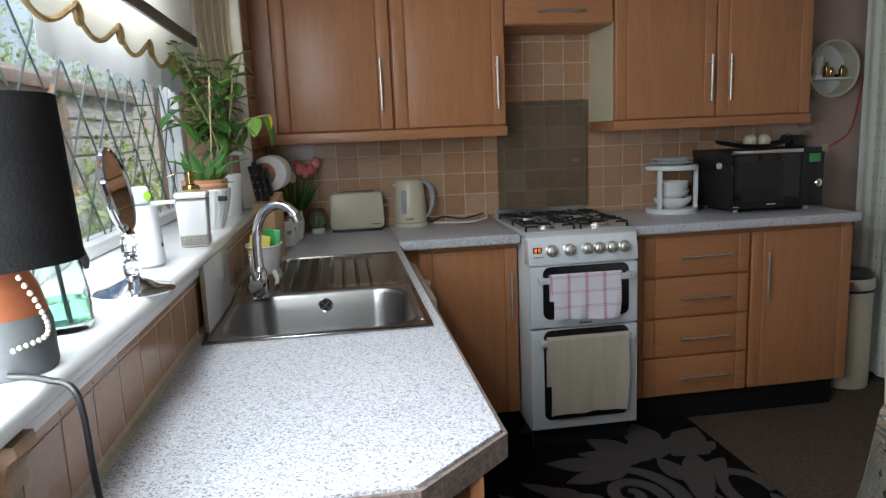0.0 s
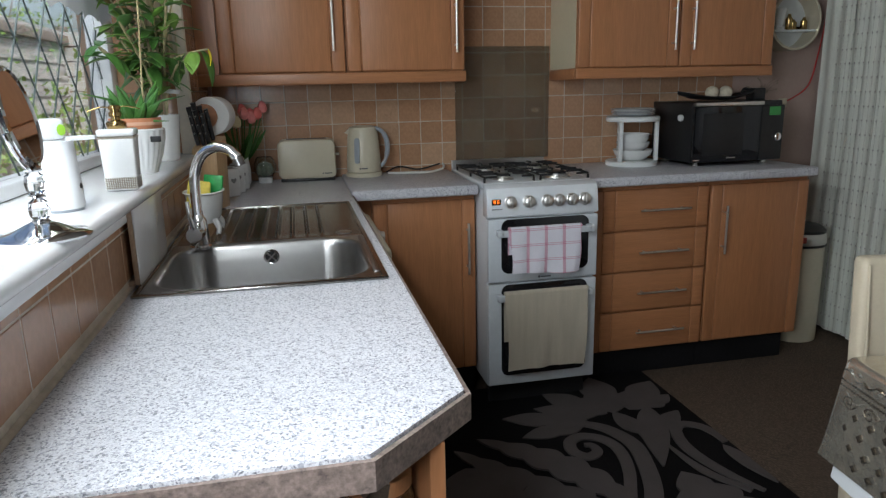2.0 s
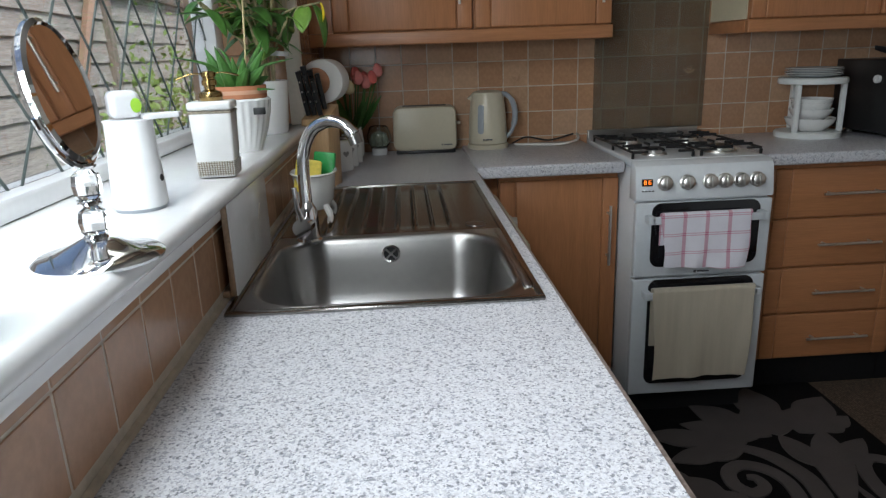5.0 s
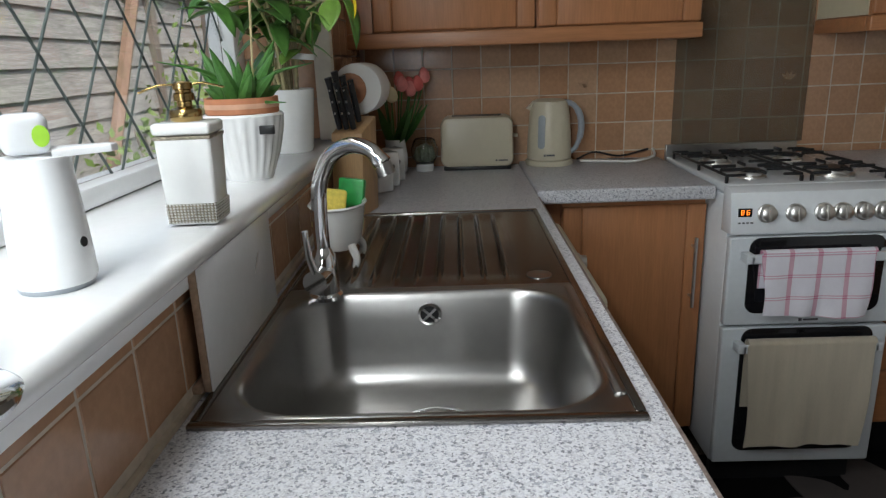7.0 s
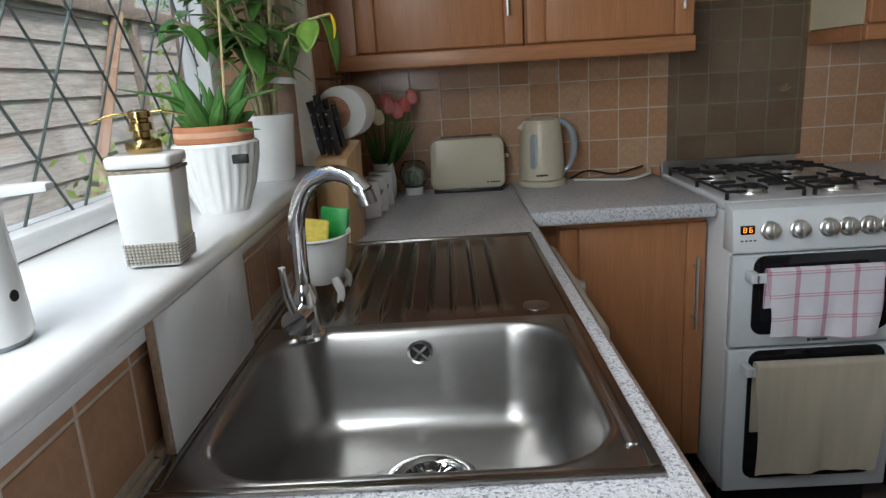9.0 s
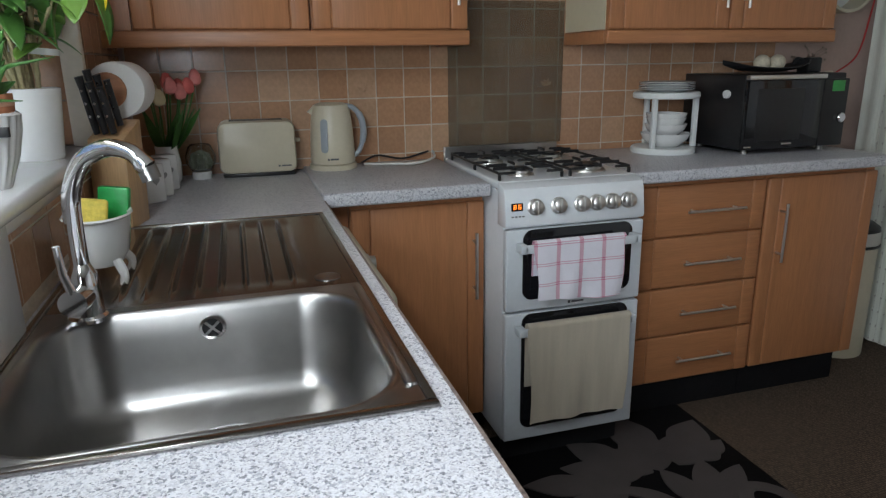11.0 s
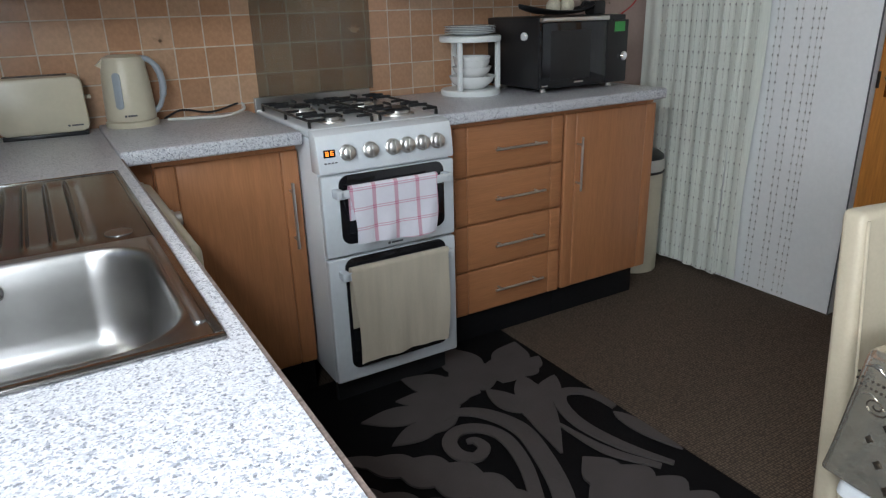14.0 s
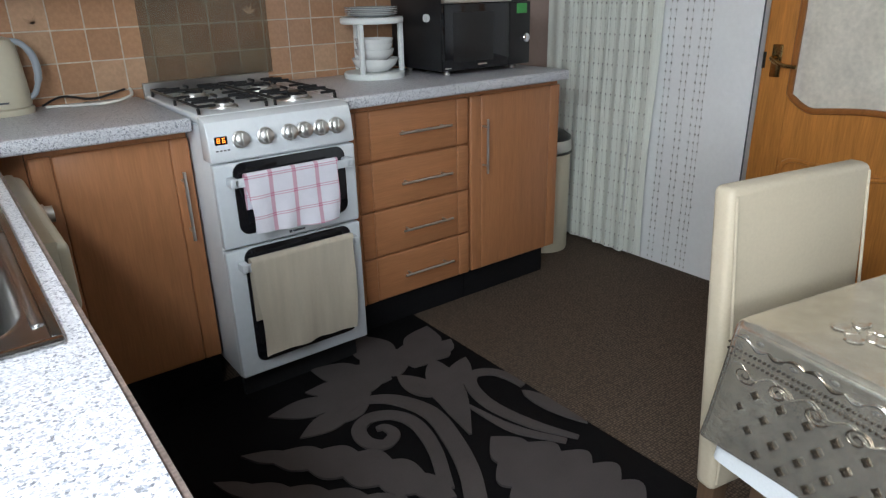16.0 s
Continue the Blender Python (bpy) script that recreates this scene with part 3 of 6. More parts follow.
def tap():
    t = thing("mixer_tap", (0.135, 2.40, ARM_TOP + 0.005), "chrome swan-neck kitchen mixer tap", "tap")
    part("body", lathe([(0.027, 0.0), (0.027, 0.006), (0.0225, 0.01), (0.022, 0.05), (0.02, 0.07), (0.016, 0.078), (0.0125, 0.085)], 28), CHROME, t)
    pts = curve_points([(0, 0, 0.07), (0.0, 0, 0.14), (0.005, -0.002, 0.19), (0.025, -0.008, 0.23), (0.058, -0.018, 0.248), (0.09, -0.028, 0.242), (0.109, -0.034, 0.221)], 8)
    part("spout", tube(pts, [0.0125] * (len(pts) - 5) + [0.0125, 0.013, 0.014, 0.0145, 0.0145], 16), CHROME, t)
    part("aerator", tube([(0.108, -0.034, 0.222), (0.114, -0.036, 0.204)], 0.0135, 16), STEEL, t)
    part("valve", tube([(-0.002, -0.01, 0.04), (-0.006, -0.052, 0.042)], 0.019, 20), CHROME, t)
    part("lever", tube([(-0.004, -0.044, 0.05), (-0.012, -0.05, 0.085), (-0.014, -0.052, 0.125)], [0.007, 0.0055, 0.005], 12), CHROME, t)


tap()


# ---- the cooker ----
def cooker():
    x0, x1, fy = 1.077, 1.534, 3.105
    c = thing("cooker", ((x0 + x1) / 2, fy, 0), "white freestanding gas cooker with two towel-hung ovens", "cooker")
    w = (x1 - x0) / 2
    part("body", block(-w + 0.003, w - 0.003, 0.03, 0.655, 0.1, 0.9, 0.004), WHITE_ENAMEL, c)
    part("plinth", block(-w + 0.02, w - 0.02, 0.06, 0.08, 0.0, 0.099), BLACK_PLASTIC, c)
    bm = bmesh.new()
    # control panel: a sloping, rounded front under the hob
    prof = [(0.03, 0.80), (0.004, 0.802), (0.0, 0.81), (0.012, 0.89), (0.02, 0.912), (0.04, 0.922), (0.07, 0.925), (0.07, 0.80)]
    b = bmesh.new()
    f = b.faces.new([b.verts.new((-w, y, z)) for y, z in prof])
    up = bmesh.ops.extrude_face_region(b, geom=[f])
    bmesh.ops.translate(b, vec=(2 * w, 0, 0), verts=[v for v in up["geom"] if isinstance(v, bmesh.types.BMVert)])
    bmesh.ops.bevel(b, geom=[e for e in b.edges if abs(e.verts[0].co.x - e.verts[1].co.x) < 1e-6], offset=0.006, segments=2, profile=0.5, affect="EDGES", clamp_overlap=True)
    panel = part("control_panel", b, WHITE_ENAMEL, c)
    for x in (1.17, 1.244, 1.319, 1.368, 1.421, 1.474):
        m = Matrix.Translation((x - (x0 + x1) / 2, 0.006, 0.858)) @ Matrix.Rotation(radians(82), 4, "X")
        k = part("knob", lathe([(0.0245, 0.0), (0.0245, 0.006), (0.021, 0.008), (0.0195, 0.022), (0.014, 0.026), (0.0, 0.0265)], 32, m=m), STEEL_HANDLE, panel, "satin steel control knob")
        bm = block(-0.004, 0.004, -0.019, 0.019, 0.02, 0.031, 0.002)
        bmesh.ops.transform(bm, matrix=m, verts=bm.verts)
        part("grip", bm, STEEL_HANDLE, k)
    dx = 1.114 - (x0 + x1) / 2
    disp = part("clock_display", block(dx - 0.018, dx + 0.018, 0.0035, 0.012, 0.85, 0.873, 0.002), BLACK_GLASS, panel, "black clock display with orange digits")
    ORANGE = glow("orange_digits", (1.0, 0.2, 0.02), 2.2)
    bm = bmesh.new()
    for ox, segs in ((-0.012, "abcdefg"), (0.003, "acdefg")):
        w2, h2 = 0.008, 0.0065
        for sname in segs:
            zz = 0.8625
            q = {"a": (ox, ox + w2, zz + h2 - 0.0012, zz + h2), "d": (ox, ox + w2, zz - h2, zz - h2 + 0.0012), "g": (ox, ox + w2, zz - 0.0006, zz + 0.0006),
                 "b": (ox + w2 - 0.0012, ox + w2, zz, zz + h2), "c": (ox + w2 - 0.0012, ox + w2, zz - h2, zz), "e": (ox, ox + 0.0012, zz - h2, zz), "f": (ox, ox + 0.0012, zz, zz + h2)}[sname]
            block(dx + q[0], dx + q[1], 0.0022, 0.0036, q[2], q[3], bm=bm)
    part("digits", bm, ORANGE, disp)
    bm = bmesh.new()
    for k in range(4):
        block(dx - 0.018 + 0.011 * k, dx - 0.011 + 0.011 * k, 0.0015, 0.01, 0.832, 0.836, 0.001, bm=bm)
    part("clock_buttons", bm, DARK_STEEL, panel)
    # hob
    hob = part("hob", block(-w + 0.004, w - 0.004, 0.06, 0.6, 0.9, 0.927, 0.008, 3), WHITE_ENAMEL, c)
    part("splash_strip", block(-w + 0.004, w - 0.004, 0.602, 0.62, 0.9, 0.965, 0.003), STEEL, c, "brushed steel strip along the back")
    for bx, by, r in ((-0.115, 0.17, 0.03), (0.115, 0.17, 0.045), (-0.115, 0.44, 0.038), (0.115, 0.44, 0.03)):
        bb = part("burner", lathe([(r + 0.014, 0.0), (r + 0.012, 0.006), (r, 0.008), (r, 0.016), (r * 0.3, 0.017), (0, 0.017)], 28, m=Matrix.Translation((bx, by, 0.926))), STEEL_HANDLE, hob)
        part("burner_cap", lathe([(r * 0.85, 0.0), (r * 0.9, 0.004), (r * 0.8, 0.008), (0, 0.009)], 24, m=Matrix.Translation((bx, by, 0.943))), BLACK_IRON, bb)
    for sx in (-1, 1):
        bm = bmesh.new()
        cx = sx * 0.115
        for x in (cx - 0.104, cx + 0.098):
            block(x, x + 0.006, 0.08, 0.55, 0.944, 0.952, 0.0025, 1, bm=bm)
            for y in (0.085, 0.3, 0.54):
                block(x, x + 0.007, y - 0.004, y + 0.005, 0.927, 0.944, bm=bm)
        for y in (0.08, 0.305, 0.544):
            block(cx - 0.104, cx - 0.05, y, y + 0.006, 0.9445, 0.9525, 0.0025, 1, bm=bm)
            block(cx + 0.05, cx + 0.104, y, y + 0.006, 0.9445, 0.9525, 0.0025, 1, bm=bm)
        # fingers reaching in towards each burner
        for by in (0.17, 0.44):
            for sy in (-0.03, 0.03):
                for sd in (-1, 1):
                    block(cx + min(sd * 0.03, sd * 0.1), cx + max(sd * 0.03, sd * 0.1), by + sy - 0.003, by + sy + 0.003, 0.949, 0.959, 0.0025, 1, bm=bm)
            block(cx - 0.003, cx + 0.003, by - 0.095, by - 0.04, 0.9492, 0.9592, 0.0025, 1, bm=bm)
            block(cx - 0.003, cx + 0.003, by + 0.04, by + 0.095, 0.9492, 0.9592, 0.0025, 1, bm=bm)
        part("pan_support", bm, BLACK_IRON, hob, "black iron pan support")
    # two oven doors with dark glass, frames and bow handles
    for name, z0, z1, g0, g1, hz in (("top_oven_door", 0.542, 0.795, 0.578, 0.7935, 0.745), ("main_oven_door", 0.108, 0.534, 0.15, 0.5325, 0.487)):
        d = part(name, block(-w + 0.002, w - 0.002, 0.0, 0.028, z0, z1, 0.006, 3), SILVER_DOOR, c)
        b = prism(rounded(-0.174, 0.186, g0, g1, 0.03), 0, 0.004, 0.0015, m=Matrix.Translation((0, 0.0, 0)) @ Matrix.Rotation(radians(90), 4, "X"))
        part("door_glass", b, BLACK_GLASS, d, "dark oven glass")
        bm = block(-0.185, 0.185, -0.042, -0.032, hz - 0.013, hz + 0.013, 0.004, 3)
        for sx in (-1, 1):
            block(sx * 0.185 - 0.012, sx * 0.185 + 0.012, -0.042, 0.0, hz - 0.013, hz + 0.013, 0.004, bm=bm)
        part("handle", bm, SILVER_DOOR, d)
        if name == "top_oven_door":
            bm = block(-0.022, -0.014, -0.003, 0.001, 0.552, 0.56, 0.001)
            block(-0.01, 0.03, -0.003, 0.001, 0.5535, 0.5585, 0.0005, bm=bm)
            part("badge", bm, DARK_STEEL, d)


cooker()


def hung_cloth(name, x0, x1, top, drop, back, y, mat, label, stripes=None, slant=0.0, seed=1):
    """A folded cloth over a bar: a front fall, a round fold and a shorter back fall."""
    t = thing(name, ((x0 + x1) / 2, y, top), label, "towel")
    w = (x1 - x0) / 2
    rnd = random.Random(seed)
    ph = [rnd.uniform(0, 6) for _ in range(4)]

    def line(u, bottom):
        x = -w + 2 * w * u
        pts = []
        wob = 0.005 * math.sin(9 * u + ph[0]) + 0.003 * math.sin(23 * u + ph[1])
        for k in range(19):
            s = k / 18
            z = -bottom * s - slant * u * s
            pts.append((x * (1 - 0.07 * s) + 0.004 * math.sin(5 * s + ph[2]), -0.012 - (wob + 0.004 * math.sin(14 * u + 3 * s)) * s - 0.004 * s, z + 0.006 * math.sin(4 * u + ph[3]) * s))
        fold = [(x, 0.013 * math.cos(radians(a)) * -1, 0.013 * math.sin(radians(a))) for a in range(20, 170, 25)]
        rear = [(x * (1 - 0.02 * k / 6), 0.013 + 0.001 * k, -back * k / 6) for k in range(7)]
        return pts[::-1] + fold + rear
    rows = [line(i / 40, drop) for i in range(41)]
    part("cloth", sheet(rows, 0.003), mat, t)
    return t


def check_cloth(name, base, line, spacing):
    """White cotton woven with pink check lines."""
    m = material(name, base, 0.9, vary=0.05, scale=30, fine=400, bump=0.25, sheen=0.2)
    n, l = m.node_tree.nodes, m.node_tree.links
    b = n["Principled BSDF"]
    co = n.new("ShaderNodeTexCoord")
    sep = n.new("ShaderNodeSeparateXYZ")
    l.new(co.outputs["Object"], sep.inputs[0])
    total = None
    for axis, step, width, shift in (("X", spacing, 0.17, 0.585), ("Z", spacing * 0.82, 0.05, 0.45), ("Z", spacing * 0.82, 0.05, 0.56)):
        a = n.new("ShaderNodeMath")
        a.operation, a.inputs[1].default_value = "DIVIDE", step
        l.new(sep.outputs[axis], a.inputs[0])
        s = n.new("ShaderNodeMath")
        s.operation, s.inputs[1].default_value = "ADD", 20.5 + shift
        l.new(a.outputs[0], s.inputs[0])
        f = n.new("ShaderNodeMath")
        f.operation = "FRACT"
        l.new(s.outputs[0], f.inputs[0])
        c = n.new("ShaderNodeMath")
        c.operation, c.inputs[1].default_value = "LESS_THAN", width
        l.new(f.outputs[0], c.inputs[0])
        h = n.new("ShaderNodeMath")
        h.operation, h.inputs[1].default_value = "MULTIPLY", 0.62 if width > 0.1 else 0.6
        l.new(c.outputs[0], h.inputs[0])
        if total is None:
            total = h.outputs[0]
        else:
            p = n.new("ShaderNodeMath")
            p.operation, p.use_clamp = "ADD", True
            l.new(total, p.inputs[0])
            l.new(h.outputs[0], p.inputs[1])
            total = p.outputs[0]
    mix = n.new("ShaderNodeMix")
    mix.data_type = "RGBA"
    mix.inputs["B"].default_value = (*line, 1)
    l.new(total, mix.inputs["Factor"])
    l.new(b.inputs["Base Color"].links[0].from_socket, mix.inputs["A"])
    l.new(mix.outputs["Result"], b.inputs["Base Color"])
    return m


hung_cloth("tea_towel", 1.15, 1.445, 0.757, 0.172, 0.1, 3.07, check_cloth("pink_check_cotton", (0.72, 0.7, 0.76), (0.52, 0.16, 0.26), 0.0735), "white tea towel with pink checks hung on oven handle", slant=0.0)
TOWEL = material("beige_terry", (0.48, 0.42, 0.33), 0.95, vary=0.14, scale=6, fine=260, bump=0.5, stretch=(6, 1, 0.6), sheen=0.3)
hung_cloth("hand_towel", 1.135, 1.478, 0.5, 0.31, 0.2, 3.07, TOWEL, "beige striped hand towel hung on lower oven handle", seed=5)


# ---- washing machine ----
wm = thing("washing_machine", (0.345, 2.85, 0), "cream washing machine under the drainer", "washing machine")
part("body", block(-0.28, 0.27, -0.3, 0.3, 0.01, 0.85, 0.008), CREAM_PLASTIC, wm)
p = part("control_panel", block(0.25, 0.288, -0.298, 0.298, 0.7, 0.845, 0.03, 5), CREAM_PLASTIC, wm)
m = Matrix.Translation((0.287, 0.044, 0.805)) @ Matrix.Rotation(radians(90), 4, "Y")
part("dial", lathe([(0.024, 0), (0.024, 0.006), (0.019, 0.008), (0.018, 0.022), (0, 0.024)], 28, m=m), STEEL_HANDLE, p, "steel programme dial")
m = Matrix.Translation((0.272, 0, 0.42)) @ Matrix.Rotation(radians(90), 4, "Y")
part("door", lathe([(0.19, 0), (0.19, 0.02), (0.17, 0.035), (0.13, 0.03), (0.1, 0.01), (0, 0.02)], 40, m=m), DARK_STEEL, wm, "dark round glass door")

# ---- rug ----
RUG_BLACK = material("black_rug_pile", (0.006, 0.0055, 0.006), 0.95, vary=0.3, fine=300, bump=0.6, spec=0.1)
RUG_GREY = material("grey_rug_pile", (0.082, 0.071, 0.069), 0.95, vary=0.14, scale=9, fine=300, bump=0.6, spec=0.1)
rug = thing("rug", (1.25, 2.4, 0), "black rug with grey carved leaf and scroll pattern", "rug")
part("base", block(-0.62, 0.605, -1.0, 0.895, 0.0005, 0.012, 0.004), RUG_BLACK, rug, "black cut pile", kind="stuff")


def leaf_outline(base, tip, width, bend=0.0, n=12, scallop=0.0, lobes=5):
    """A pointed leaf from base to tip; scallop gives it a wavy edge."""
    b, t = Vector(base), Vector(tip)
    d = t - b
    side = Vector((-d.y, d.x)).normalized()
    up, down = [], []
    for k in range(n + 1):
        s = k / n
        w = width * math.sin(math.pi * s ** 0.8) ** 0.8 if 0 < s < 1 else 0.0
        w *= 1 + scallop * abs(math.sin(math.pi * lobes * s)) - scallop * 0.5
        c = b + d * s + side * bend * math.sin(math.pi * s)
        up.append(c + side * w)
        if 0 < k < n:
            down.append(c - side * w)
    return [(p.x, p.y) for p in up + down[::-1]]


def ribbon(controls, widths):
    """A band of changing width along a smooth line."""
    pts = curve_points([(x, y, 0) for x, y in controls], 8)
    up, down = [], []
    for i, p in enumerate(pts):
        d = (pts[min(i + 1, len(pts) - 1)] - pts[max(i - 1, 0)]).normalized()
        s = i / (len(pts) - 1) * (len(widths) - 1)
        k = min(int(s), len(widths) - 2)
        w = widths[k] + (widths[k + 1] - widths[k]) * (s - k)
        side = Vector((-d.y, d.x, 0))
        up.append(p + side * w)
        down.append(p - side * w)
    return [(p.x, p.y) for p in up + down[::-1]]


def motif(outline):
    """One grey carved shape of the rug, 4 mm proud; its outline in room metres, kept inside the rug."""
    b = bmesh.new()
    pts = [(min(max(x, 0.645), 1.845) - 1.25, min(max(y, 1.42), 3.283) - 2.4) for x, y in outline]
    vs = [b.verts.new((x, y, 0.0122)) for x, y in pts]
    try:
        f = b.faces.new(vs)
        count = len(rug.children)
    except ValueError:
        b.free()
        return
    bmesh.ops.triangulate(b, faces=[f])
    up = bmesh.ops.extrude_face_region(b, geom=list(b.faces))
    bmesh.ops.translate(b, vec=(0, 0, 0.003 + 0.00025 * count), verts=[v for v in up["geom"] if isinstance(v, bmesh.types.BMVert)])
    part("motif", b, RUG_GREY, rug, smooth=False)


def spray(flip):
    """One flower spray with its scrolls; flip turns it end for end across the rug."""
    g = (lambda x, y: (2.49 - x, 4.62 - y)) if flip else (lambda x, y: (x, y))
    def lf(a, c, w, **k):
        motif([g(*p) for p in leaf_outline(a, c, w, **k)])
    def rb(cs, ws):
        motif([g(*p) for p in ribbon(cs, ws)])
    # pointed petals of the flower
    for base, tip, wide in (((1.55, 2.94), (1.59, 3.275), 0.085), ((1.62, 2.95), (1.835, 3.17), 0.078), ((1.70, 2.95), (1.842, 3.03), 0.04),
                            ((1.52, 2.94), (1.33, 3.17), 0.07), ((1.48, 2.94), (1.25, 3.05), 0.055), ((1.42, 2.91), (1.10, 3.00), 0.058), ((1.40, 2.89), (1.13, 2.84), 0.048)):
        lf(base, tip, wide, scallop=0.3, lobes=2, n=20)
    # heart of the flower, running down into the stem
    for base, tip, wide in (((1.58, 2.76), (1.545, 2.945), 0.045), ((1.62, 2.76), (1.70, 2.955), 0.05), ((1.64, 2.76), (1.80, 2.89), 0.045)):
        lf(base, tip, wide)
    rb([(1.63, 2.86), (1.62, 2.76), (1.58, 2.65), (1.535, 2.54)], [0.06, 0.06, 0.036, 0.004])
    rb([(1.31, 2.865), (1.38, 2.885), (1.46, 2.825), (1.505, 2.70), (1.48, 2.56), (1.43, 2.42), (1.36, 2.3)], [0.006, 0.018, 0.026, 0.03, 0.03, 0.03, 0.03])
    # inner scroll
    rb([(1.33, 2.735), (1.355, 2.725), (1.357, 2.68), (1.31, 2.658), (1.275, 2.70), (1.287, 2.765), (1.345, 2.795), (1.41, 2.76), (1.437, 2.68), (1.41, 2.55), (1.34, 2.40)], [0.01, 0.018, 0.022, 0.023, 0.022, 0.022, 0.02])
    # outer scroll by the border
    rb([(1.842, 2.63), (1.835, 2.69), (1.81, 2.755), (1.75, 2.785), (1.698, 2.73), (1.678, 2.61), (1.71, 2.46), (1.77, 2.33)], [0.02, 0.018, 0.018, 0.02, 0.022, 0.022, 0.018, 0.008])
    rb([(1.62, 2.66), (1.65, 2.48), (1.73, 2.34)], [0.005, 0.016, 0.01])
    lf((1.81, 2.61), (1.842, 2.36), 0.028)
    # scalloped leaves, split by a dark vein
    lf((1.34, 2.36), (0.96, 2.87), 0.066, bend=-0.048, scallop=0.35, lobes=6, n=48)
    lf((1.28, 2.33), (0.86, 2.81), 0.06, bend=0.025, scallop=0.3, lobes=6, n=48)
    lf((1.62, 1.94), (1.57, 2.49), 0.15, bend=0.01, scallop=0.3, lobes=6, n=48)


spray(False)
spray(True)
motif(leaf_outline((1.25, 2.16), (1.55, 1.9), 0.06))
motif(leaf_outline((1.24, 2.46), (0.94, 2.2), 0.05))

# ---- dining table, cloth and chair ----
VINYL = material("gold_embossed_vinyl", (0.72, 0.66, 0.56), 0.2, 0.85, vary=0.2, scale=9, fine=34, bump=0.45)
SILVER_VINYL = material("silver_vinyl_print", (0.5, 0.47, 0.42), 0.22, 0.8, vary=0.16, scale=8, fine=60, bump=0.08)
table = thing("dining_table", (1.765, 1.068, 0), "dining table under a glossy cloth", "table", turn=-11)
DARK_WOOD = wood("dark_table_wood", (0.1, 0.06, 0.035), "z")
part("tabletop", block(-0.44, 0.5, -0.6, 0.6, 0.715, 0.742, 0.004), DARK_WOOD, table)
for sx in (-0.38, 0.44):
    for sy in (-0.53, 0.53):
        part("leg", block(sx - 0.03, sx + 0.03, sy - 0.03, sy + 0.03, 0, 0.714, 0.004), DARK_WOOD, table)


def tablecloth():
    x0, x1, y0, y1, top, drop = -0.45, 0.51, -0.61, 0.61, 0.7445, 0.225
    t = thing("tablecloth", (1.765, 1.068, 0), "glossy gold vinyl tablecloth with embossed studs and scrolls", "tablecloth", turn=-11)
    outline = rounded(x0, x1, y0, y1, 0.02, 4)
    bm = bmesh.new()
    rings = []
    rnd = random.Random(4)
    cx, cy = (x0 + x1) / 2, (y0 + y1) / 2
    # split the long sides so that the fall can wave
    dense = []
    for a, c in zip(outline, outline[1:] + outline[:1]):
        n = max(1, int(math.dist(a, c) / 0.03))
        for k in range(n):
            dense.append((a[0] + (c[0] - a[0]) * k / n, a[1] + (c[1] - a[1]) * k / n))
    for lvl, (out, z) in enumerate(((-0.011, top), (-0.005, top - 0.001), (-0.0005, top - 0.0045), (0.003, top - 0.012), (0.006, top - 0.06), (0.01, top - 0.12), (0.014, top - 0.18), (0.018, top - drop))):
        ring = []
        for i, (x, y) in enumerate(dense):
            dx = 1 if x > x1 - 0.03 else -1 if x < x0 + 0.03 else 0
            dy = 1 if y > y1 - 0.03 else -1 if y < y0 + 0.03 else 0
            flare = 1.0 + 0.15 * (dx != 0 and dy != 0)
            wave = 0.006 * math.sin(i * 0.55) * max(0, lvl - 3) / 4
            o = out * flare + wave
            ring.append(bm.verts.new((x + dx * o, y + dy * o, z)))
        rings.append(ring)
    for a, c in zip(rings, rings[1:]):
        for k in range(len(a)):
            j = (k + 1) % len(a)
            bm.faces.new((a[k], a[j], c[j], c[k]))
    bm.faces.new(rings[0])
    part("cloth", bm, VINYL, t)
    # white backing showing below the hem
    bm = bmesh.new()
    lo = []
    for o, z in ((-0.004, top - 0.15), (0.006, top - drop - 0.045)):
        lo.append([bm.verts.new((x + (o if x > cx else -o), y + (o if y > cy else -o), z)) for x, y in outline])
    for k in range(len(outline)):
        j = (k + 1) % len(outline)
        bm.faces.new((lo[0][k], lo[0][j], lo[1][j], lo[1][k]))
    part("backing", bm, material("white_felt_backing", (0.7, 0.72, 0.74), 0.9, vary=0.05, fine=200, bump=0.2), t, "white felt backing")
    # raised studs in staggered rows along the two falls that face the room
    STUD = material("bronze_foil_stud", (0.16, 0.13, 0.1), 0.25, 0.8, vary=0.4, scale=60, bump=0.05)
    stud = None
    for row in range(4):
        z = top - 0.105 - row * 0.032
        o = 0.0105 + row * 0.0023
        for k in range(26):
            pos = []
            y = y0 + 0.03 + 0.045 * k + (row % 2) * 0.0225
            if y < y1 - 0.01:
                pos.append(pose(x0 - o, y, z, 0, -86, 0))
            x = x0 + 0.02 + 0.045 * k + (row % 2) * 0.0225
            if x < x1 - 0.02:
                pos.append(pose(x, y1 + o, z, -86, 0, 0))
            for m in pos:
                if stud is None:
                    stud = part("stud", lathe([(0.0072, -0.002), (0.0064, 0.0006), (0.004, 0.0011), (0.0018, 0.0011), (0.0012, 0.0022), (0, 0.0024)], 16, flute=lambda a, z: 1 + 0.26 * math.cos(4 * a)), STUD, t)
                    stud.matrix_basis = m
                else:
                    c = stud.copy()
                    scene.collection.objects.link(c)
                    c.matrix_basis = m
    # beaded bands, garlands and scrolls along the two falls
    def fall(side, u, z):
        o = 0.0036 + 0.07 * max(0.0, top - 0.012 - z) + 0.0008
        return (x0 - o, u, z) if side == 0 else (u, y1 + o, z)

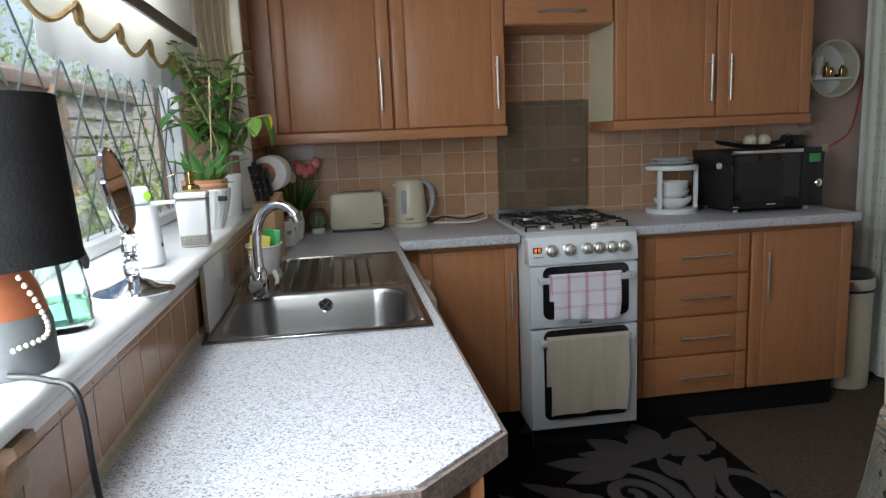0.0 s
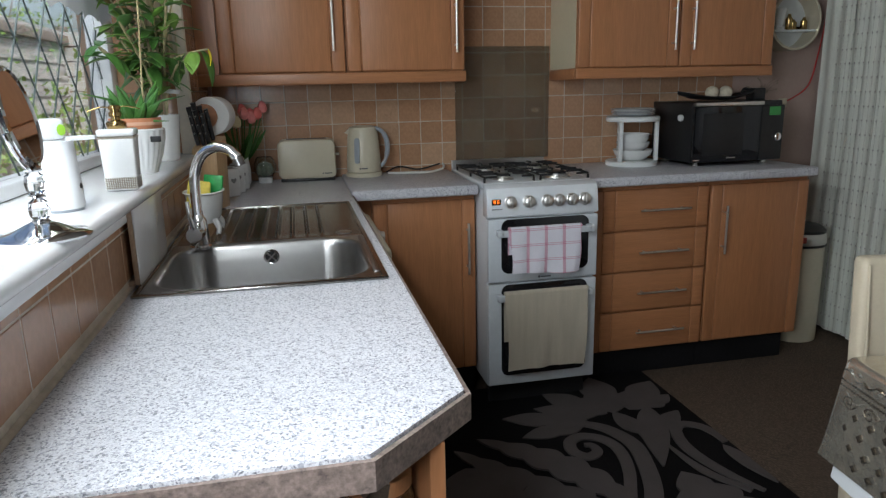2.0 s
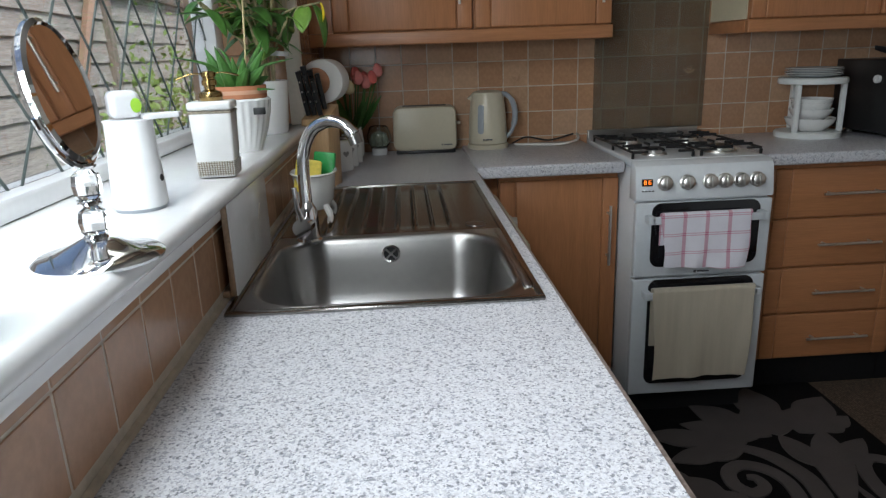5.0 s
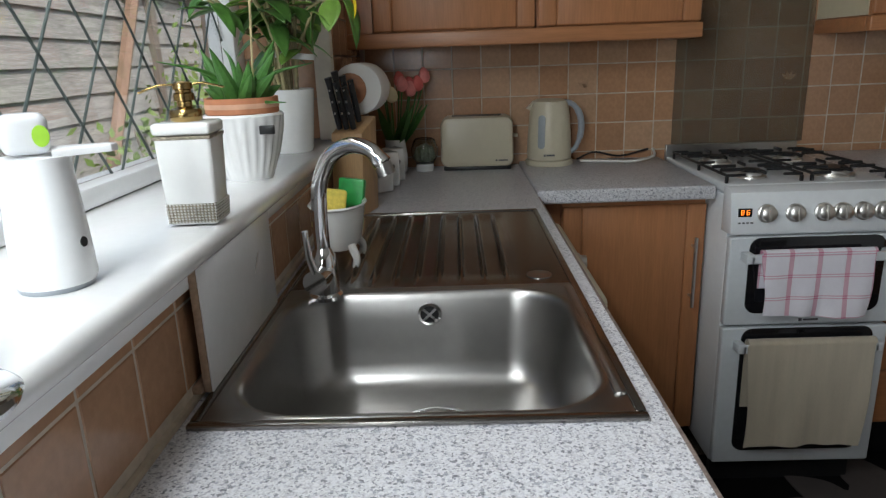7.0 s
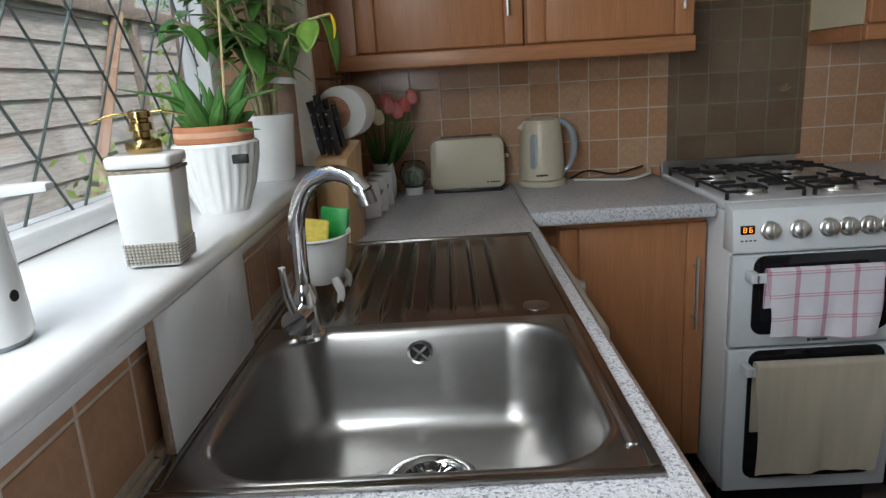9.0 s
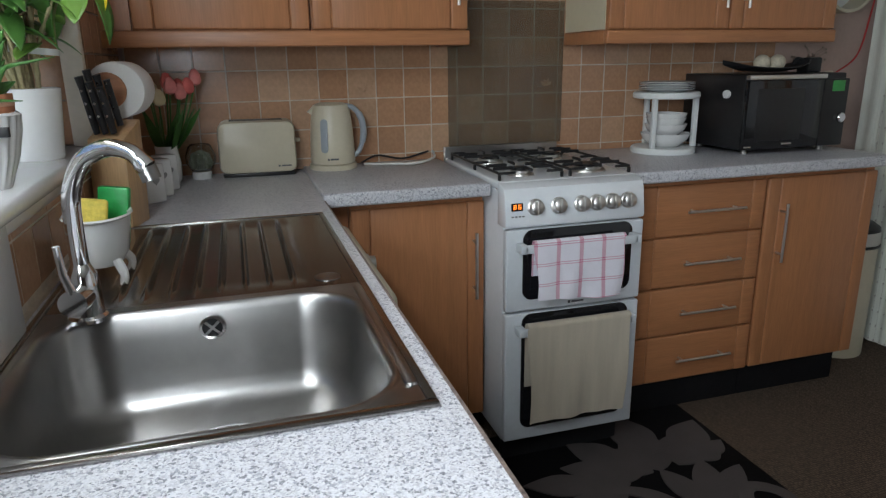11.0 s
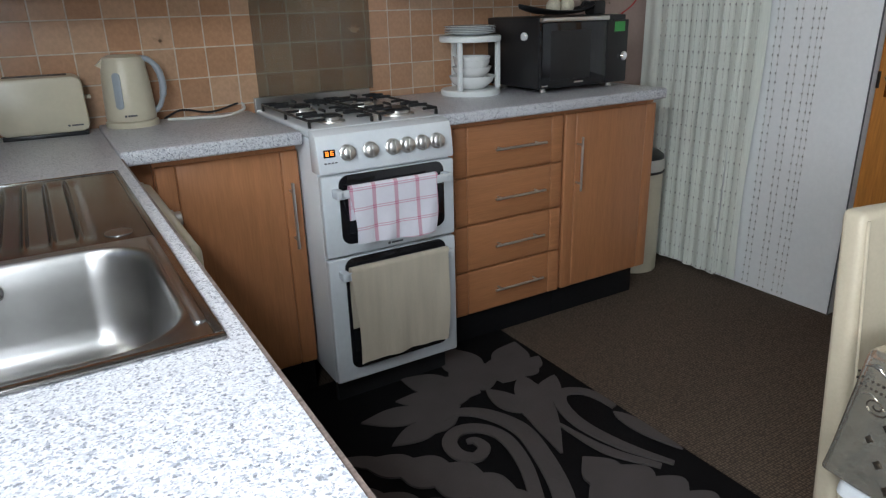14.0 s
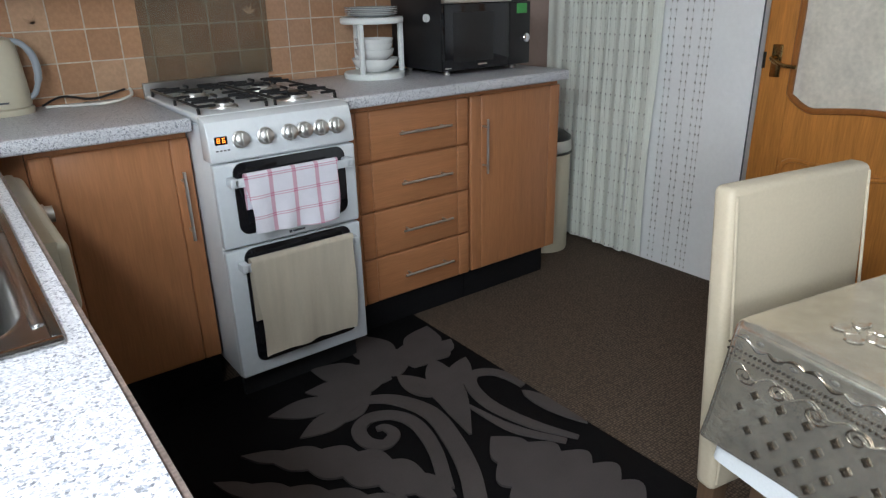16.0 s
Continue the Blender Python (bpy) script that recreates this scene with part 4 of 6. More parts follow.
    for side, a0, a1 in ((0, y0, y1), (1, x0, x1)):
        for z in (top - 0.046, top - 0.058):
            bm = bmesh.new()
            for k in range(int((a1 - a0) / 0.0085)):
                lathe([(0.0026, -0.001), (0.0019, 0.0012), (0, 0.0018)], 6, bm, Matrix.Translation(fall(side, a0 + 0.0085 * (k + 0.5), z)) @ (Matrix.Rotation(radians(-80), 4, "Y") if side == 0 else Matrix.Rotation(radians(-80), 4, "X")))
            part("bead_row", bm, STUD, t, kind="stuff")
        for k in range(int((a1 - a0) / 0.062)):
            u = a1 - 0.04 - k * 0.062
            turn = 1 if k % 2 else -1
            c = [fall(side, u + (0.004 + 0.0011 * a) * math.cos(a * 0.62), top - 0.082 + turn * (0.003 + 0.0008 * a) * math.sin(a * 0.62)) for a in range(16)]
            part("scroll", tube(c, 0.0013, 6), STUD, t)
            c = [fall(side, u - 0.031 + 0.0048 * a, top - 0.074 - 0.008 * math.sin(a * 0.5)) for a in range(14)]
            part("scroll", tube(c, 0.0009, 5), SILVER_VINYL, t)
            c = [fall(side, u - 0.031 + 0.0048 * a, top - 0.027 + turn * 0.006 * math.sin(a * 0.48)) for a in range(14)]
            part("garland", tube(c, [0.0008 + 0.0022 * abs(math.sin(a * 0.48)) for a in range(14)], 6), STUD if k % 3 else SILVER_VINYL, t)
            for q in (-0.014, 0.012):
                b = lathe([(0.0075, -0.001), (0.005, 0.0016), (0, 0.0022)], 10, m=Matrix.Translation(fall(side, u + q, top - 0.026 - turn * 0.006)) @ (Matrix.Rotation(radians(-80), 4, "Y") if side == 0 else Matrix.Rotation(radians(-80), 4, "X")) @ Matrix.Diagonal((0.55, 1.0, 1.0, 1.0)))
                part("leaf", b, SILVER_VINYL, t)
    # embossed roses on the top
    rose = None
    for gx in range(5):
        for gy in range(6):
            m = Matrix.Translation((x0 + 0.13 + gx * 0.19 + (gy % 2) * 0.07, y1 - 0.13 - gy * 0.2, top))
            if rose is None:
                rose = bmesh.new()
                for a, rr in ((0, 0.012), (1, 0.022), (2, 0.034)):
                    for q in range(3 + a):
                        an = q * 2 * math.pi / (3 + a) + a
                        lathe([(rr * 0.45, 0.0), (rr * 0.4, 0.002), (rr * 0.2, 0.0032), (0, 0.002)], 8, rose, Matrix.Translation((rr * math.cos(an), rr * math.sin(an), 0.0004 * a)))
                rose = part("rose", rose, VINYL, t)
                rose.matrix_basis = m
            else:
                c = rose.copy()
                scene.collection.objects.link(c)
                c.matrix_basis = m @ Matrix.Rotation(gx + gy * 2.1, 4, "Z")


tablecloth()

CREAM_LEATHER = material("cream_leather", (0.5, 0.43, 0.32), 0.42, vary=0.06, scale=4, fine=150, bump=0.12)
chair = thing("dining_chair", (1.73, 1.764, 0), "cream leather high-back dining chair tucked under table", "chair", turn=-11)
bm = block(-0.19, 0.19, 0.0, 0.046, 0.3, 0.912, 0.014, 4)
for v in bm.verts:
    v.co.y += 0.12 * max(0, v.co.z - 0.5)
    v.co.z += 0.012 * (1 - (v.co.x / 0.19) ** 2) * (v.co.z > 0.8)
part("backrest", bm, CREAM_LEATHER, chair)
part("seat", block(-0.18, 0.18, -0.4, -0.002, 0.4, 0.47, 0.02, 4), CREAM_LEATHER, chair)
for sx in (-0.178, 0.178):
    part("piping", tube([(sx, -0.0005, 0.32), (sx, 0.0, 0.5), (sx, 0.0475, 0.9)], 0.003, 8), CREAM_LEATHER, chair)
for sx in (-0.15, 0.15):
    for sy in (-0.37, 0.03):
        part("leg", block(sx - 0.02, sx + 0.02, sy - 0.02, sy + 0.02, 0, 0.41 if sy < 0 else 0.31, 0.003), DARK_WOOD, chair)

# ---- things on the worktops ----
BLUE_GREY = material("blue_grey_plastic", (0.3, 0.33, 0.36), 0.3, vary=0.05)
t = thing("toaster", (0.425, 3.64, ARM_TOP), "cream two-slice toaster against the tiles", "toaster", turn=-2)
t.scale = (1.0, 1.0, 0.94)
bm = prism(rounded(-0.12, 0.12, 0.012, 0.19, 0.028), 0, 0.115, 0.012, m=Matrix.Translation((0, 0.115, 0)) @ Matrix.Rotation(radians(90), 4, "X"))
for v in bm.verts:
    v.co.x *= 1.03 - 0.12 * max(0, v.co.z - 0.02)
part("body", bm, CREAM_PLASTIC, t)
part("base", block(-0.115, 0.115, 0.006, 0.11, 0.0, 0.013, 0.003), BLACK_PLASTIC, t)
part("slot", block(-0.085, 0.085, 0.04, 0.062, 0.1885, 0.1915, 0.001), BLACK_PLASTIC, t)
part("slot", block(-0.085, 0.085, 0.078, 0.1, 0.1885, 0.1915, 0.001), BLACK_PLASTIC, t)
part("lever", block(0.124, 0.14, 0.05, 0.075, 0.11, 0.122, 0.003), CREAM_PLASTIC, t)
bm = block(0.062, 0.068, -0.0012, 0.002, 0.032, 0.038)
block(0.072, 0.104, -0.0012, 0.002, 0.0325, 0.0375, bm=bm)
part("badge", bm, DARK_STEEL, t)

k = thing("kettle", (0.672, 3.672, BACK_TOP), "cream jug kettle with grey handle on its base", "kettle")
part("base", lathe([(0.078, 0), (0.08, 0.004), (0.079, 0.016), (0.074, 0.019), (0, 0.019)], 40), CREAM_PLASTIC, k)
part("jug", lathe([(0.0, 0.021), (0.073, 0.021), (0.075, 0.028), (0.073, 0.09), (0.068, 0.16), (0.063, 0.2), (0.06, 0.205)], 40), CREAM_PLASTIC, k)
part("lid", lathe([(0.06, 0.2), (0.058, 0.212), (0.04, 0.219), (0, 0.221)], 36), CREAM_PLASTIC, k)
bm = prism([(0, 0), (-0.02, 0.012), (0.0, 0.03)], 0, 0.03, m=Matrix.Translation((-0.058, 0.015, 0.178)) @ Matrix.Rotation(radians(90), 4, "X"))
part("spout", bm, CREAM_PLASTIC, k)
part("handle", tube(curve_points([(0.045, -0.01, 0.208), (0.075, -0.012, 0.2), (0.1, -0.014, 0.165), (0.105, -0.015, 0.11), (0.09, -0.014, 0.06), (0.07, -0.012, 0.04)], 6), [0.009] * 10 + [0.011] * 11 + [0.008] * 10, 12), BLUE_GREY, k, "blue-grey loop handle")
b = prism(rounded(-0.012, 0.012, 0.06, 0.17, 0.0115, 6), 0, 0.004, 0.001, m=Matrix.Rotation(radians(-28), 4, "Z") @ Matrix.Translation((0, -0.0772, 0)) @ Matrix.Rotation(radians(90 - 3.6), 4, "X"))
part("water_gauge", b, BLUE_GREY, k, "grey water gauge")
bm = block(-0.028, -0.022, -0.0785, -0.073, 0.036, 0.042)
block(-0.019, 0.008, -0.0785, -0.073, 0.0365, 0.0415, bm=bm)
part("badge", bm, DARK_STEEL, k)
cable = tube(curve_points([(0.78, 3.68, 0.926), (0.86, 3.66, 0.925), (0.95, 3.62, 0.928), (1.02, 3.66, 0.935), (1.04, 3.7, 0.94), (1.045, 3.74, 0.95)], 8), 0.0045, 8)
tagged(part("kettle_cable", cable, material("white_cable", (0.7, 0.7, 0.66), 0.4, vary=0.04)), "white mains cable lying on the worktop", "cable")
cable = tube(curve_points([(0.775, 3.715, 0.926), (0.84, 3.74, 0.945), (0.93, 3.735, 0.93), (1.03, 3.745, 0.95)], 8), 0.0035, 8)
tagged(part("kettle_cable", cable, BLACK_PLASTIC), "black mains cable along the tiles", "cable")

# Plate rack with plates above and bowls below
rk = thing("plate_rack", (1.925, 3.6, BACK_TOP), "round white corner rack holding plates and bowls", "rack")
RACK = material("white_coated_wood", (0.74, 0.76, 0.75), 0.4, vary=0.03)
part("lower_ring", lathe([(0.09, 0), (0.118, 0), (0.12, 0.006), (0.12, 0.018), (0.116, 0.022), (0, 0.022)], 44), RACK, rk)
part("upper_shelf", lathe([(0, 0.202), (0.118, 0.202), (0.122, 0.207), (0.122, 0.22), (0.118, 0.225), (0, 0.225)], 44), RACK, rk)
for a in (215, 335, 95):
    x, y = 0.109 * math.cos(radians(a)), 0.109 * math.sin(radians(a))
    part("post", block(x - 0.009, x + 0.009, y - 0.009, y + 0.009, 0.022, 0.202, 0.003), RACK, rk)
RIM = material("grey_rimmed_china", (0.62, 0.65, 0.66), 0.15, vary=0.04, coat=0.4)
for i in range(5):
    p = thing("plate", (1.925, 3.6, BACK_TOP + 0.2255 + 0.0062 * i), "white dinner plate stacked on the rack", "plate", group="stack of plates")
    part("dish", lathe([(0, 0.0), (0.06, 0.0), (0.065, 0.001), (0.101, 0.0095), (0.102, 0.0115), (0.099, 0.0115), (0.064, 0.003), (0, 0.0025)], 40), WHITE_CERAMIC if i % 2 else RIM, p)
for i, (r, z, h) in enumerate(((0.092, 0.0225, 0.05), (0.078, 0.062, 0.045), (0.073, 0.085, 0.045), (0.076, 0.106, 0.04))):
    p = thing("bowl", (1.928, 3.595, BACK_TOP + z), "white china bowl stacked inside the rack", "bowl", group="stack of bowls", turn=20 * i)
    part("dish", lathe([(0, 0.0), (r * 0.5, 0.0), (r * 0.62, 0.004), (r * 0.9, h * 0.55), (r, h), (r * 0.97, h), (r * 0.86, h * 0.55), (r * 0.58, 0.008), (0, 0.007)], 40), WHITE_CERAMIC, p)

mw = thing("microwave", (2.105, 3.38, BACK_TOP), "black countertop microwave with silver top strip", "microwave")
part("body", block(0, 0.455, 0.02, 0.36, 0.018, 0.285, 0.005), BLACK_PLASTIC, mw)
dr = part("door", block(0.003, 0.335, 0.0, 0.0195, 0.02, 0.265, 0.004), BLACK_GLASS, mw, "glossy black door")
part("window", block(0.045, 0.25, -0.0015, 0.002, 0.05, 0.235, 0.001), BLACK_PLASTIC, dr)
part("top_strip", block(0.003, 0.345, -0.002, 0.0195, 0.267, 0.283, 0.003), STEEL_HANDLE, mw, "silver strip above the door")
cp = part("control_panel", block(0.338, 0.453, 0.0, 0.0195, 0.02, 0.265, 0.004), BLACK_PLASTIC, mw)
part("display", block(0.375, 0.432, -0.001, 0.002, 0.22, 0.258, 0.001), material("green_label", (0.06, 0.32, 0.08), 0.5), cp, "green label over the display")
m = Matrix.Translation((0.41, 0.0, 0.125)) @ Matrix.Rotation(radians(90), 4, "X")
part("knob", lathe([(0.014, 0), (0.012, 0.012), (0.017, 0.016), (0.018, 0.024), (0.014, 0.028), (0, 0.029)], 24, m=m), CHROME, cp, "chrome control knob")
part("badge", block(0.17, 0.215, -0.001, 0.001, 0.034, 0.04), STEEL_HANDLE, dr)
part("badge", block(0.005, 0.035, -0.001, 0.001, 0.028, 0.033), STEEL_HANDLE, dr)
m = Matrix.Translation((0.0, 0.1, 0.215)) @ Matrix.Rotation(radians(-90), 4, "Y")
part("magnet", lathe([(0.014, 0), (0.016, 0.008), (0.014, 0.014), (0, 0.015)], 24, m=m), WHITE_CERAMIC, mw, "white round magnet on the side")
for fx in (0.045, 0.395):
    for fy in (0.045, 0.3):
        part("foot", lathe([(0.012, 0.0), (0.014, 0.004), (0.01, 0.0185), (0, 0.0185)], 16, m=Matrix.Translation((fx, fy, 0))), STEEL_HANDLE, mw)
TOPZ = BACK_TOP + 0.285
di = thing("leaf_dish", (2.3, 3.52, TOPZ), "shallow black leaf-shaped dish on the microwave", "dish")
rows = []
for i in range(17):
    u = i / 16 * 2 - 1
    w = 0.075 * (1 - u * u) ** 0.7 + 0.002
    rows.append([(0.2 * u, w * v, 0.004 + 0.03 * abs(u) ** 2.4 + 0.015 * v * v) for v in (-1, -0.6, -0.2, 0.2, 0.6, 1)])
part("dish", sheet(rows, 0.003), BLACK_PLASTIC, di)
PEARL = material("ivory_rope_ball", (0.58, 0.52, 0.4), 0.6, vary=0.2, scale=40, fine=150, bump=0.6)
for bx in (2.275, 2.345):
    o = lathe([(0.0001, -0.03)] + [(0.03 * math.cos(radians(a)), 0.03 * math.sin(radians(a))) for a in range(-80, 90, 10)] + [(0.0001, 0.03)], 24, flute=lambda a, z: 1 + 0.03 * math.sin(9 * a + 90 * z))
    tagged(part("decor_ball", o, PEARL), "ivory decorative ball resting in the dish", "ornament").matrix_world = pose(bx, 3.52, TOPZ + 0.0385)
ga = thing("gadget", (2.515, 3.55, TOPZ), "small black gadget on the microwave", "gadget")
part("body", block(-0.02, 0.045, -0.03, 0.03, 0, 0.055, 0.006), BLACK_PLASTIC, ga)
part("arm", tube(curve_points([(-0.02, 0, 0.045), (-0.05, 0, 0.05), (-0.065, 0, 0.03)], 5), 0.008, 8), BLACK_PLASTIC, ga)

# Behind the sink: knife block, kitchen roll, jars and tulips
BLOCK_WOOD = wood("knife_block_beech", (0.48, 0.3, 0.15), "z")
kb = thing("knife_block", (0.098, 3.07, ARM_TOP), "beech knife block full of black-handled knives", "knife block", turn=-12)
kb.scale = (0.9, 0.95, 1.13)
bm = block(-0.045, 0.045, -0.06, 0.06, 0, 0.215, 0.004)
for v in bm.verts:
    v.co.y += 0.12 * max(0, v.co.z) * 0.9 - 0.02
    v.co.z += (0.25 * v.co.y - 0.02) * (v.co.z > 0.1)
part("block", bm, BLOCK_WOOD, kb)
for i in range(3):
    for j in range(2):
        a = Vector((-0.022 + 0.02 * i, -0.045 + 0.045 * j, 0.19 + 0.012 * j))
        d = Vector((-0.05, -0.06, 0.35)).normalized()
        h = part("knife_handle", tube([a, a + d * 0.03, a + d * 0.09, a + d * (0.112 - 0.01 * i)], [0.0075, 0.009, 0.008, 0.01], 12), BLACK_PLASTIC, kb, "black riveted knife handle")
        bm = bmesh.new()
        for s in (0.035, 0.06, 0.085):
            lathe([(0.0032, 0), (0.0028, 0.0015), (0, 0.002)], 8, bm, Matrix.Translation(a + d * s + Vector((0, -0.0085, 0))) @ Matrix.Rotation(radians(90), 4, "X"))
        part("rivet", bm, CHROME, h)
kr = thing("kitchen_roll", (0.106, 3.21, 1.213), "white kitchen roll on a wall holder", "kitchen roll")
m = Matrix.Rotation(radians(-5), 4, "Z") @ Matrix.Rotation(radians(90), 4, "X")
part("paper", lathe([(0.021, -0.06), (0.064, -0.06), (0.066, -0.056), (0.066, 0.056), (0.064, 0.06), (0.021, 0.06), (0.021, -0.06)], 44, m=m), material("white_paper", (0.8, 0.79, 0.77), 0.95, vary=0.03, fine=200, bump=0.3), kr)
part("core", lathe([(0.017, -0.062), (0.0212, -0.062), (0.0212, 0.062), (0.017, 0.062)], 28, m=m), material("brown_card", (0.32, 0.17, 0.09), 0.9), kr, "brown card core")
part("cone", lathe([(0.0, 0.0605), (0.042, 0.061), (0.042, 0.067), (0.038, 0.07), (0, 0.071)], 30, m=Matrix.Translation((-0.016, 0, 0)) @ m), wood("holder_wood", (0.4, 0.18, 0.09), "x"), kr, "turned brown wooden end disc")
part("bracket", block(-0.076, -0.06, 0.07, 0.1, -0.02, 0.02, 0.003), CHROME, kr)
part("rod", tube([(-0.06, 0.085, 0.0), (0.0, 0.08, 0.0), (0, 0.05, 0)], 0.005, 8), CHROME, kr)
HEART = material("grey_heart", (0.3, 0.3, 0.3), 0.5)
for i, (x, y) in enumerate(((0.13, 3.32), (0.142, 3.41), (0.152, 3.5))):
    j = thing("canister", (x, y, ARM_TOP), "small white square canister with a grey heart", "canister", group="row of canisters", turn=35)
    part("pot", block(-0.028, 0.028, -0.028, 0.028, 0, 0.105, 0.006, 3), WHITE_CERAMIC, j)
    h = [(0.011 * math.sin(a) ** 3, 0.0095 * (13 * math.cos(a) - 5 * math.cos(2 * a) - 2 * math.cos(3 * a) - math.cos(4 * a)) / 13) for a in [2 * math.pi * q / 20 for q in range(20)]]
    part("heart", prism(h, 0, 0.0012, m=Matrix.Translation((0, -0.028, 0.06)) @ Matrix.Rotation(radians(90), 4, "X")), HEART, j)
GREEN = material("leaf_green", (0.06, 0.16, 0.035), 0.4, vary=0.35, scale=12, fine=80, bump=0.1, coat=0.15)
tu = thing("tulip_vase", (0.15, 3.64, ARM_TOP), "white vase of artificial pink and cream tulips", "vase of tulips")
part("vase", lathe([(0, 0), (0.032, 0), (0.038, 0.01), (0.04, 0.06), (0.034, 0.1), (0.036, 0.115), (0.033, 0.115), (0.031, 0.1), (0.0, 0.09)], 30), WHITE_CERAMIC, tu)
rnd = random.Random(11)
PETALS = [material("coral_tulip", (0.62, 0.13, 0.11), 0.5, vary=0.2), material("cream_tulip", (0.7, 0.6, 0.36), 0.5, vary=0.1), material("pink_tulip", (0.68, 0.22, 0.2), 0.5, vary=0.2)]
for i in range(9):
    a, sp = i * 2.4, 0.03 + 0.05 * rnd.random()
    tip = Vector((sp * math.cos(a) + 0.03, sp * math.sin(a) * 0.7 - 0.02, 0.24 + 0.06 * rnd.random()))
    st = part("stem", tube(curve_points([(0.008 * math.cos(a), 0.008 * math.sin(a), 0.08), tip * 0.6, tip], 5), 0.0028, 6), GREEN, tu)
    m = Matrix.Translation(tip)
    part("flower", lathe([(0.001, -0.004), (0.014, 0.002), (0.019, 0.014), (0.016, 0.032), (0.008, 0.045), (0.001, 0.048)], 12, m=m, flute=lambda q, z: 1 + 0.12 * math.cos(3 * q)), PETALS[i % 3], st)
    if i < 7:
        rows = []
        for s in range(7):
            u = s / 6
            c = Vector((0.015 * math.cos(a + 1), 0.015 * math.sin(a + 1), 0.08)).lerp(Vector((tip.x * 1.2 + 0.03 * math.cos(a + 1), tip.y * 1.2 - 0.01, 0.23)), u)
            w = 0.016 * math.sin(math.pi * (0.12 + 0.88 * u)) + 0.001
            sd = Vector((-math.sin(a + 1), math.cos(a + 1), 0))
            rows.append([c - sd * w, c + Vector((0, 0, -0.004)), c + sd * w])
        part("leaf", sheet(rows, 0.0012), GREEN, st)
tl = thing("potted_cactus", (0.245, 3.68, ARM_TOP), "small round cactus in a glass jar with white base", "cactus")
part("base", lathe([(0, 0), (0.03, 0), (0.031, 0.02), (0.028, 0.024), (0, 0.024)], 28), WHITE_CERAMIC, tl)
part("jar", lathe([(0.03, 0.025), (0.045, 0.05), (0.047, 0.075), (0.036, 0.105), (0.03, 0.11), (0.029, 0.108), (0.045, 0.075), (0.043, 0.05), (0.028, 0.027)], 30), glass("clear_jar_glass", (0.93, 0.97, 0.95)), tl)
part("cactus", lathe([(0.001, 0.026), (0.03, 0.035), (0.034, 0.055), (0.026, 0.08), (0.001, 0.09)], 40, flute=lambda a, z: 1 + 0.1 * math.cos(10 * a)), material("pale_sage", (0.3, 0.34, 0.25), 0.7, vary=0.3, scale=60), tl)

# Beside the tap: footed caddy with sponge and scrubber, and the white board
ca = thing("sponge_caddy", (0.128, 2.6, ARM_TOP + 0.006), "white bathtub-shaped sponge caddy on four feet", "sponge caddy")
bm = lathe([(0, 0.03), (0.03, 0.03), (0.042, 0.05), (0.047, 0.085), (0.05, 0.11), (0.055, 0.114), (0.053, 0.117), (0.046, 0.112), (0.04, 0.06), (0, 0.045)], 36)
for v in bm.verts:
    v.co.y *= 1.35
part("tub", bm, WHITE_CERAMIC, ca)
for sx in (-1, 1):
    for sy in (-1, 1):
        part("foot", tube(curve_points([(sx * 0.026, sy * 0.035, 0.04), (sx * 0.036, sy * 0.046, 0.018), (sx * 0.032, sy * 0.042, 0.0)], 4), [0.008] * 4 + [0.007] * 4 + [0.006], 8), WHITE_CERAMIC, ca)
tagged(part("sponge", block(-0.03, 0.028, -0.035, 0.0, 0, 0.075, 0.006, 3), material("yellow_sponge", (0.75, 0.6, 0.12), 0.95, vary=0.2, fine=160, bump=0.8)), "yellow sponge standing in the caddy", "sponge").matrix_world = pose(0.11, 2.585, ARM_TOP + 0.075, -8, 10, 8)
tagged(part("scourer_pack", block(-0.026, 0.026, -0.008, 0.008, 0, 0.1, 0.004), material("green_packet", (0.02, 0.28, 0.06), 0.3, vary=0.25, scale=30)), "green scourer standing in the caddy", "scourer").matrix_world = pose(0.142, 2.63, ARM_TOP + 0.06, -6, 6, -10)
bd = thing("cutting_board", (0.05, 2.073, ARM_TOP + 0.008), "large white glazed tile standing on edge beside the sink", "tile board")
CLAY = material("unglazed_clay_edge", (0.42, 0.29, 0.2), 0.85, vary=0.25, scale=40, fine=160, bump=0.5)
bm = block(0, 0.0095, 0.0, 0.297, 0, 0.151, 0.002)
part("clay_body", bm, CLAY, bd, "rough beige unglazed tile body")
part("glaze", block(0.0096, 0.0122, 0.0006, 0.2965, 0.0006, 0.1515, 0.0012, 2), material("white_gloss_board", (0.74, 0.74, 0.75), 0.14, vary=0.03, coat=0.3), bd, "glossy white glazed face")
part("foot", block(-0.012, 0.0, -0.006, 0.028, 0.0, 0.01, 0.003), CLAY, bd, "clay foot under the tile")
for i in range(3):
    part("scratch", tube([(0.0123, 0.2 + 0.007 * i, 0.082 + 0.009 * i), (0.0124, 0.213 + 0.006 * i, 0.094 + 0.006 * i)], 0.0009, 5), STEEL_HANDLE, bd)

# ---- things on the sill ----
SZ = SILL_Z
BRASS = material("polished_brass", (0.42, 0.29, 0.12), 0.22, 1.0, vary=0.15, bump=0.02)
ROPE = material("silver_beaded_band", (0.3, 0.26, 0.2), 0.35, 0.5, vary=0.6, scale=200, fine=500, bump=0.9)
sp = thing("soap_pump", (0.025, 2.198, SZ), "white square ceramic soap pump with beaded band", "soap dispenser", turn=3)
